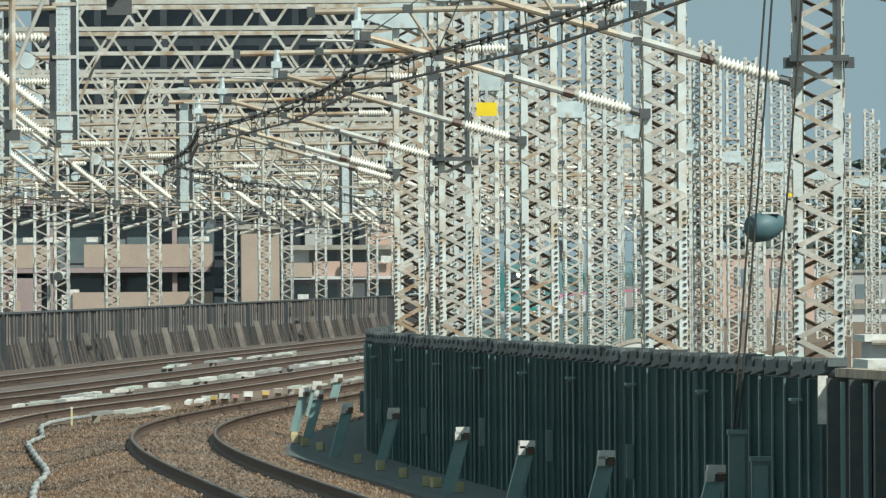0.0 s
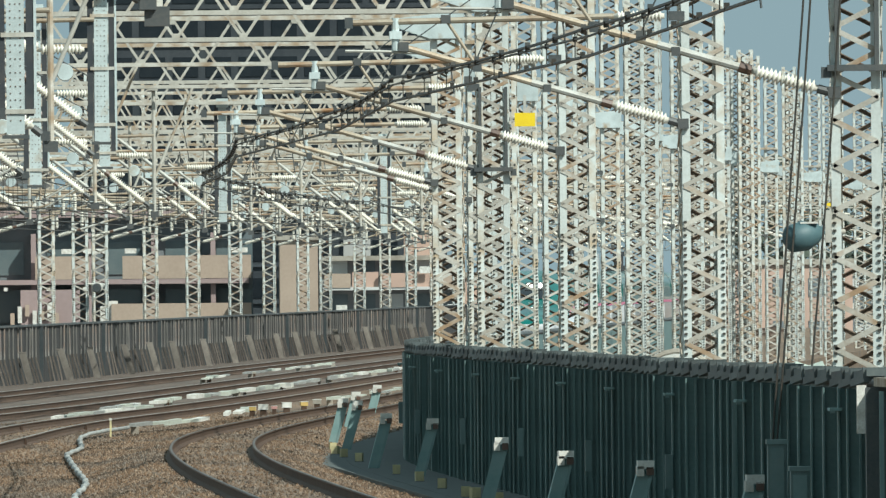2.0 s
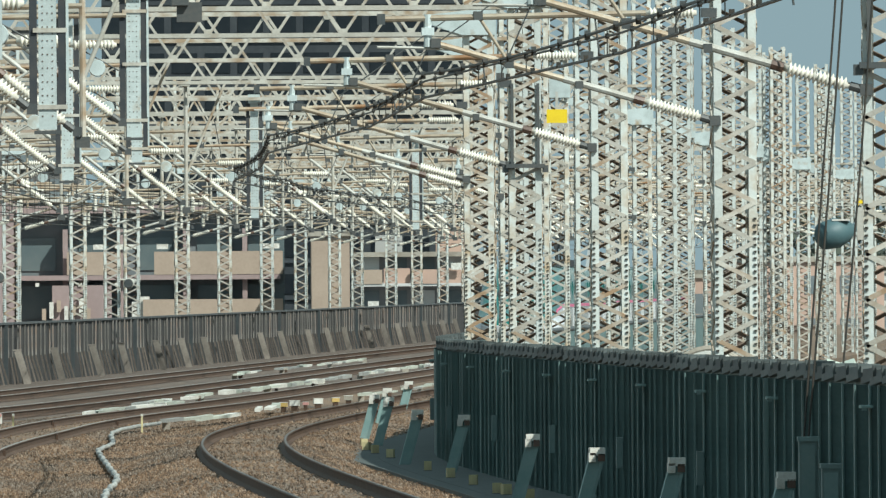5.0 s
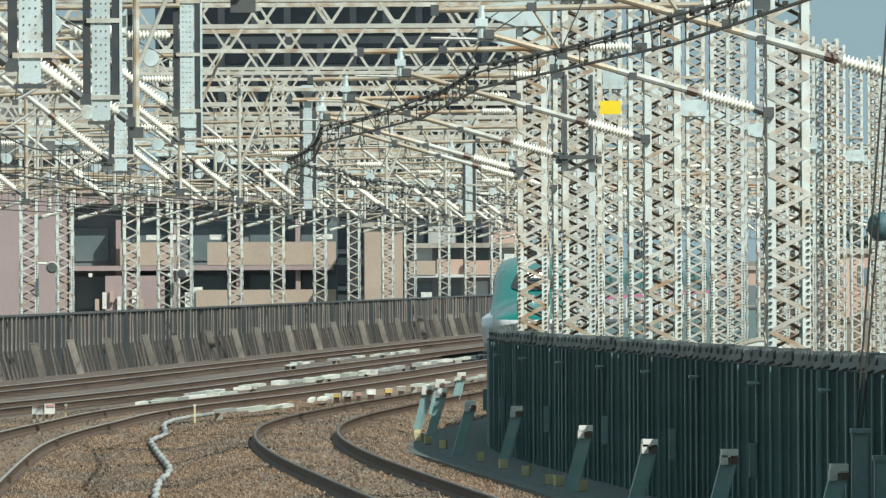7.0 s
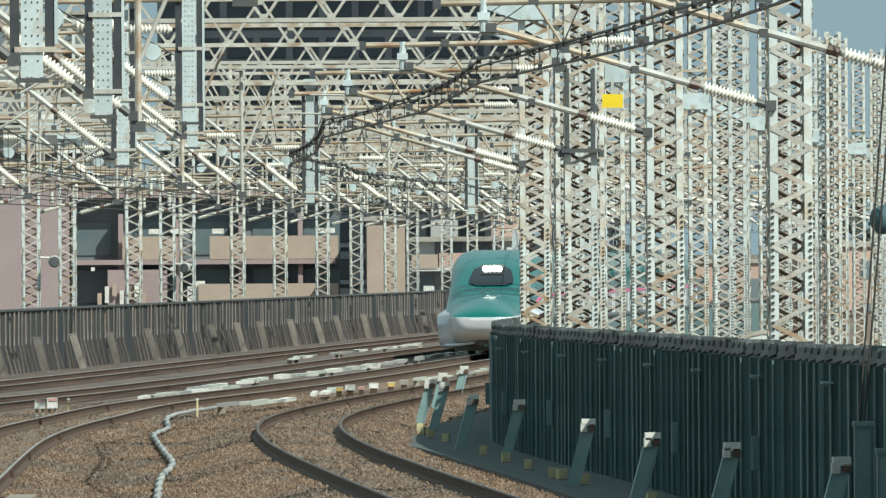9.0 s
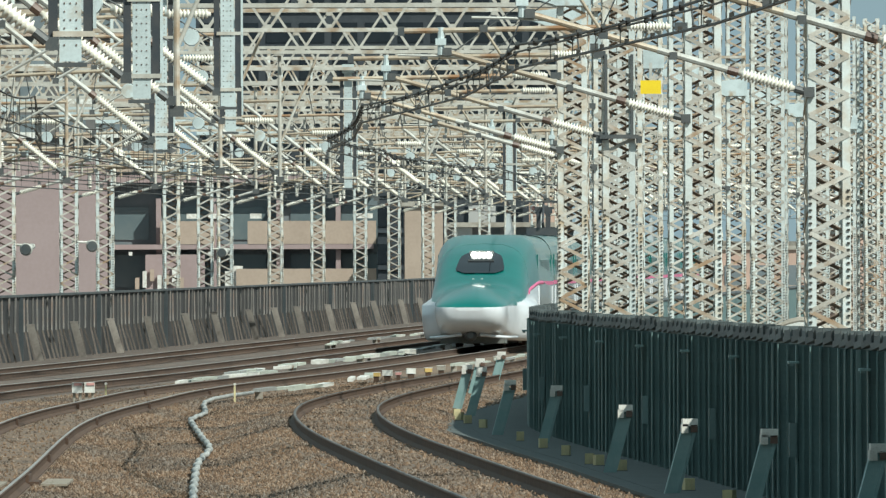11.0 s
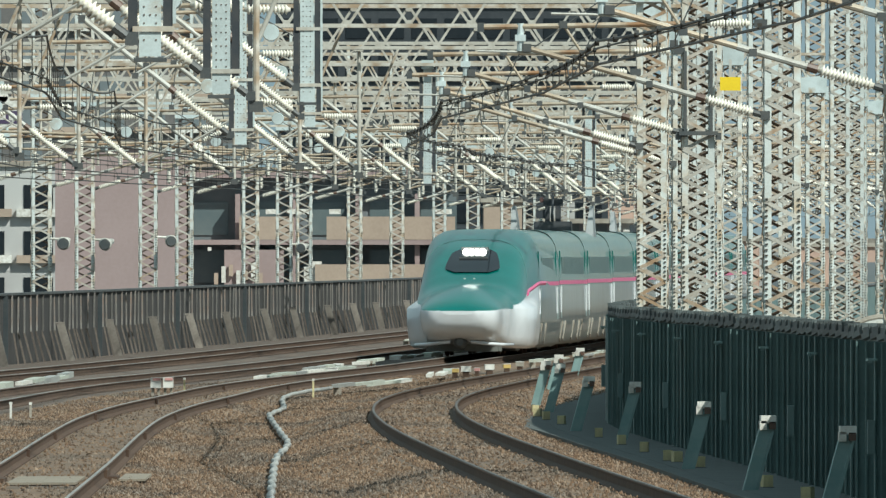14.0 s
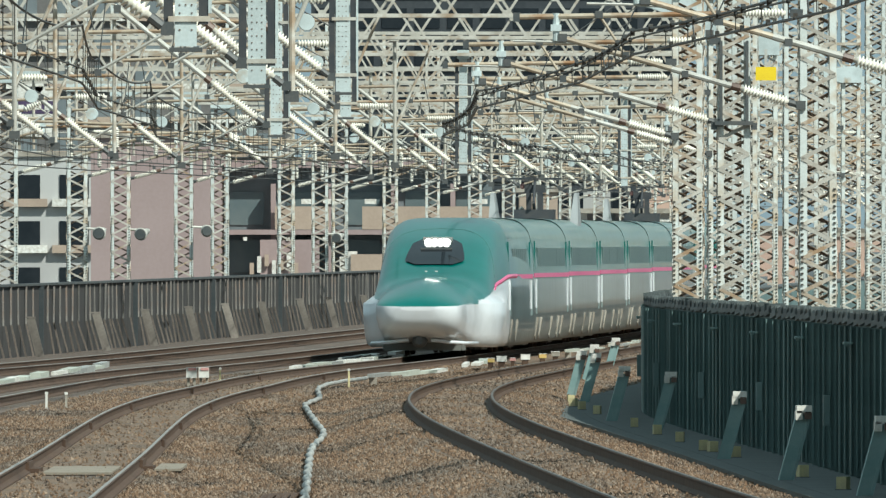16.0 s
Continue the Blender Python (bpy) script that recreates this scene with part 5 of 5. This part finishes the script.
def loose_stones():
    """Ballast stones over the near bed."""
    r = np.random.RandomState(5)
    n = 210000
    y = 205 + 330 * r.rand(n) ** 1.7
    u = r.rand(n)
    xl = np.array([left_track(v) for v in np.linspace(200, 540, 341)])
    xr = np.array([right_track(v) for v in np.linspace(200, 540, 341)])
    at = np.linspace(200, 540, 341)
    a, c = np.interp(y, at, xl) - 4.6, np.interp(y, at, xr) + 2.7
    x = a + (c - a) * u
    dl, dr = np.abs(x - np.interp(y, at, xl)), np.abs(x - np.interp(y, at, xr))
    z = np.where(dl < 1.5, -0.18 - np.clip(dl - 1.15, 0, 1) * 0.27, np.where(dr < 1.2, 0.03, -0.27 + np.clip((2.25 - dr) / 1.1, 0, 1) * 0.28))
    keep = ((dl > 0.8) | (r.rand(n) < 0.22)) & ((dr > 0.8) | (r.rand(n) < 0.4)) & (np.abs(dl - 0.75) > 0.12) & (np.abs(dr - 0.75) > 0.12)
    x, y, z = x[keep], y[keep], z[keep]
    n = len(x)
    s = 0.010 + 0.022 * r.rand(n) ** 1.6
    base = np.array([(1, 0, -0.3), (-1, 0, -0.3), (0, 1, -0.3), (0, -1, -0.3), (0, 0, 0.9)], float)
    pts = base[None] * (0.7 + 0.7 * r.rand(n, 5, 1)) + (r.rand(n, 5, 3) - 0.5) * 0.7
    pts = pts * s[:, None, None] + np.stack([x, y, z + 0.008 + np.array([grade(v) for v in y])], 1)[:, None]
    tri = np.array([(0, 2, 4), (2, 1, 4), (1, 3, 4), (3, 0, 4)])
    fs = (tri[None] + 5 * np.arange(n)[:, None, None]).reshape(-1, 3)
    me = bpy.data.meshes.new("ballast_stones")
    me.from_pydata(pts.reshape(-1, 3).tolist(), [], fs.tolist())
    me.materials.append(M_STONE)
    tagged(new("ballast_stones", me), "loose brown and grey ballast stones", "ballast", kind="stuff")


def stone_material():
    m = bpy.data.materials.new("ballast_stone")
    m.use_nodes = True
    n, l = m.node_tree.nodes, m.node_tree.links
    g = n.new("ShaderNodeNewGeometry")
    rp = n.new("ShaderNodeValToRGB")
    rp.color_ramp.elements[0].color, rp.color_ramp.elements[1].color = (0.075, 0.050, 0.034, 1), (0.285, 0.215, 0.155, 1)
    e = rp.color_ramp.elements.new(0.55)
    e.color = (0.175, 0.105, 0.060, 1)
    l.new(g.outputs["Random Per Island"], rp.inputs[0])
    tc = n.new("ShaderNodeTexCoord")
    mp = n.new("ShaderNodeMapping")
    mp.inputs["Scale"].default_value = (0.5, 0.06, 0.5)
    patch = n.new("ShaderNodeTexNoise")
    patch.inputs["Scale"].default_value, patch.inputs["Detail"].default_value = 1.0, 4
    l.new(tc.outputs["Object"], mp.inputs[0])
    l.new(mp.outputs[0], patch.inputs["Vector"])
    reach = n.new("ShaderNodeMapRange")
    reach.inputs[1].default_value, reach.inputs[2].default_value = 0.46, 0.60
    l.new(patch.outputs[0], reach.inputs[0])
    dust = n.new("ShaderNodeMix")
    dust.data_type, dust.blend_type = "RGBA", "MULTIPLY"
    dust.inputs[7].default_value = (0.72, 0.82, 0.95, 1)
    l.new(reach.outputs[0], dust.inputs[0])
    l.new(rp.outputs[0], dust.inputs[6])
    l.new(dust.outputs[2], n["Principled BSDF"].inputs["Base Color"])
    n["Principled BSDF"].inputs["Roughness"].default_value = 0.9
    return m


M_STONE = stone_material()
loose_stones()

# ---------------------------------------------------------------- along the dark wall
def near_fence():
    t = thing("fence", "near dark fence with a brown top beam and pale strips", "fence", kind="structure")
    ys = list(range(110, 204, 4)) + [203.6]
    part("panel", Geo().sweep(wall_line, ys, [(0.0, -0.5), (0.06, -0.5), (0.06, 1.86), (0.0, 1.86)]), M_WALL, t)
    part("top_beam", Geo().sweep(wall_line, ys, [(-0.12, 1.84), (0.10, 1.84), (0.10, 1.93), (-0.12, 1.93)]), M_TUBE, t, "brown rusted top beam")
    for i, y in enumerate((203.2, 199.5, 195.5, 191, 186)):
        part("post", Geo().box((wall_line(y) - 0.12, y, 0.68), (0.22, 0.3, 2.3)), M_DARK, t)
        part("strip", Geo().box((wall_line(y - 2) - 0.19, y - 2, 0.70), (0.045, 0.1, 2.2)), M_STRUT, t, "pale teal strip")
    part("end_post", Geo().box((wall_line(204.4) - 0.2, 204.4, 1.6), (0.10, 0.12, 0.5)), M_WHITE, t, "cream end post")


near_fence()


def cabinet(y, h):
    t = thing("wall_cabinet", "grey-green steel cabinet against the noise wall", "cabinet", at=pose(wall_line(y) - 0.36, y, -0.2))
    part("body", Geo().box((0, 0, h / 2), (0.2, 0.4, h)), M_STANCHION, t)
    part("door", Geo().box((0, -0.21, h / 2 + 0.05), (0.15, 0.02, h - 0.2)), M_STANCHION, t)
    part("hood", Geo().box((0, 0, h + 0.02), (0.23, 0.44, 0.05)), M_STANCHION, t)


cabinet(217.5, 1.36)
cabinet(213.0, 1.10)


def flood_lamp():
    t = thing("drum_lamp", "teal enamel drum lamp on a cream bracket of the mast", "lamp", at=pose(right_poles(219) - 0.60, 218.6, 3.45))
    part("drum", Geo().lathe((-0.2, -0.1, -0.05), (0.22, 0.1, 0.05), [(0, 0.10), (0.04, 0.15), (0.22, 0.17), (0.36, 0.12), (0.47, 0.04)], 20), M_TEAL, t, "", True)
    part("bracket", Geo().box((0.27, 0.2, 0.1), (0.07, 0.16, 0.36)).tube((0.16, 0.1, 0.04), (0.45, 0.3, 0.04), 0.03), M_BEAM, t, "cream bracket")
    part("glare_shield", Geo().box((0.05, -0.02, 0.14), (0.2, 0.2, 0.02)), M_WHITE, t)


flood_lamp()


def slack_cables():
    t = thing("hanging_cable", "bundle of slack black cables hanging beside the mast", "cable")
    for dx, sag in ((0.0, 0.0), (0.05, 0.03), (0.36, 0.05)):
        pts = [(6.26 + dx + 0.6 * k / 8 + sag * math.sin(k / 8 * math.pi), 218, 1.2 + 7.6 * k / 8) for k in range(9)]
        part("cable", Geo().pipe(pts, 0.012, 6), M_WIRE, t)


slack_cables()


def bracket_frame(x, y, z):
    t = thing("bracket_frame", "dark steel U-shaped bracket frame clamped to a mast", "bracket", "mast brackets", at=pose(x, y - 0.34, z))
    part("base_plate", Geo().box((0, 0, 0), (0.66, 0.2, 0.07)), M_DARK, t)
    for s in (-1, 1):
        part("upright", Geo().box((s * 0.22, 0, 0.7), (0.05, 0.08, 1.4)), M_DARK, t)
        part("clamp", Geo().box((s * 0.34, 0.1, -0.05), (0.1, 0.3, 0.12)), M_DARK, t)


bracket_frame(right_poles(219), 219, 5.3)
bracket_frame(right_poles(336), 336, 5.0)


def plate_sign(x, y, z, w, h):
    t = thing("sign", "blank yellow warning plate fixed to a mast", "sign", "yellow plates", at=pose(x, y, z))
    part("plate", Geo().box((0, 0, 0), (w, 0.02, h)), M_YELLOW, t)
    part("strap", Geo().box((0, 0.05, h / 2 + 0.12), (0.05, 0.1, 0.36)), M_GALV, t)
    part("strap", Geo().box((w / 2, 0.2, 0), (0.04, 0.4, 0.05)), M_GALV, t)


plate_sign(5.48, 335.6, 5.84, 0.35, 0.23)
plate_sign(right_poles(951) - 0.3, 950.4, 7.3, 0.54, 0.34)


def horn(m, proto=[]):
    if proto:
        return copy_thing(proto[0], m)
    t = thing("loudspeaker", "grey horn loudspeaker fixed to a mast", "loudspeaker", "horn loudspeakers", at=m)
    part("horn", Geo().lathe((0, 0.5, 0), (0, -0.4, -0.1), [(0, 0.09), (0.4, 0.12), (0.85, 0.20), (0.9, 0.21)], 18), M_GALV, t, "", True)
    part("mouth", Geo().lathe((0, -0.41, -0.1), (0, -0.44, -0.1), [(0, 0.175), (0.03, 0.16)], 18), M_DARK, t, "dark horn mouth")
    part("arm", Geo().tube((-0.6, 0.4, 0.05), (0.1, 0.4, 0.02), 0.04), M_WHITE, t)
    proto.append(t)
    return t


for y in (611, 634, 671, 766):
    horn(pose(left_poles(y) + 0.75, y - 0.5, 3.55 if y != 671 else 3.7, 0, 0, rng.uniform(-20, 20)))

# ---------------------------------------------------------------- beyond the wall
def shed(x, y, w, z0, z1, material, label):
    t = thing("shed", label, "shed", "sheds beyond the wall", at=pose(x, y, 0))
    part("wall", Geo().box((0, 3, (z1 - 10) / 2 - 0.1), (w, 6, z1 + 10)), material, t)
    part("roof", Geo().box((0, 3, z1), (w + 0.3, 6.4, 0.14)), M_WHITE, t)
    part("gutter", Geo().tube((-w / 2, -0.25, z1 - 0.1), (w / 2, -0.25, z1 - 0.1), 0.06), M_CONC, t)


shed(12.6, 300, 3.6, 0, 1.6, M_WHITE, "white flat-roofed shed beyond the noise wall")
shed(17.5, 420, 5.0, 0, 1.7, M_PALE, "pale shed beyond the noise wall")


def tarp():
    t = thing("covered_heap", "pale green tarpaulin over a heap beyond the wall", "tarpaulin", at=pose(8.9, 290, 0))
    g = Geo()
    for i in range(7):
        for j in range(5):
            g.v.append((-0.6 + i * 0.2, j * 0.5, 0.9 + 0.95 * math.sin(math.pi * (i + 0.6) / 7.2) * math.sin(math.pi * (j + 0.6) / 5.2) + 0.08 * math.sin(i * 3.1 + j)))
    g.f += [(i * 5 + j, i * 5 + j + 1, i * 5 + j + 6, i * 5 + j + 5) for i in range(6) for j in range(4)]
    part("sheet", g, M_TARP, t)
    part("base", Geo().box((0, 1, -4.5), (1.4, 2.2, 11)), M_CONC, t)


M_TARP = mat("pale_green_sheet", (0.42, 0.48, 0.42), (0.36, 0.40, 0.35), 2, 0.8)
tarp()


def hose_heap():
    t = thing("hose_heap", "heap of grey hoses lying beyond the wall", "hoses", at=pose(7.9, 330, 0))
    for k in range(6):
        pts = [(-0.5 + i * 0.16, k * 0.2, 1.25 + 0.09 * k + 0.30 * math.sin(math.pi * i / 8) - 0.03 * i) for i in range(9)]
        part("hose", Geo().pipe(pts, 0.06, 8), M_CONC if k % 2 else M_GALV, t)
    part("base", Geo().box((0.1, 0.6, -4.2), (1.3, 1.6, 10.8)), M_CONC, t)


hose_heap()


def rooftop_sign():
    t = thing("rooftop_sign", "white rooftop sign with a dark purple band and bars", "sign", at=pose(-25.6, 1241, 9.2))
    for x in (-1.0, 1.0):
        part("post", Geo().box((x, 0.3, 0.6), (0.2, 0.2, 1.6)), M_CONC, t)
    part("panel", Geo().box((0, 0, 2.6), (2.9, 0.3, 3.2)), M_WHITE, t)
    part("band", Geo().box((0, -0.17, 2.9), (2.9, 0.04, 0.8)), M_PURPLE, t, "dark purple band")
    for k, (x, w) in enumerate(((-0.9, 0.4), (-0.35, 0.35), (0.2, 0.4), (0.75, 0.3))):
        part("bar", Geo().box((x, -0.2, 2.9), (w, 0.03, 0.4 if k % 2 else 0.3)), M_WHITE, t, "white bar")
    part("crest", Geo().lathe((0, 0.15, 4.25), (0, -0.15, 4.25), [(0, 0.55), (0.3, 0.55)], 20), M_WHITE, t, "round white crest")


M_PURPLE = mat("dark_purple_paint", (0.06, 0.04, 0.09), (0.08, 0.055, 0.11), 2, 0.5)
rooftop_sign()


def far_woods():
    r = random.Random(8)
    g = Geo()
    for i in range(5000):
        x, y = r.uniform(60, 112), r.uniform(2300, 2500)
        z = -8 + r.random() ** 0.6 * (25 + 2 * math.sin(x * 0.3) + 1.2 * math.sin(x * 1.3))
        s = r.uniform(0.3, 0.9)
        o = Vector((x, y, z))
        pts = [o + Vector((r.uniform(-1, 1), r.uniform(-1, 1), r.uniform(-1, 1))) * s for _ in range(5)]
        g.add(pts, [(0, 1, 2), (0, 2, 3), (0, 3, 4), (1, 3, 4), (1, 2, 4)])
    single("far_woods", g, M_LEAF, "dark wooded rise far behind the city", "trees", kind="stuff")


far_woods()

motions()
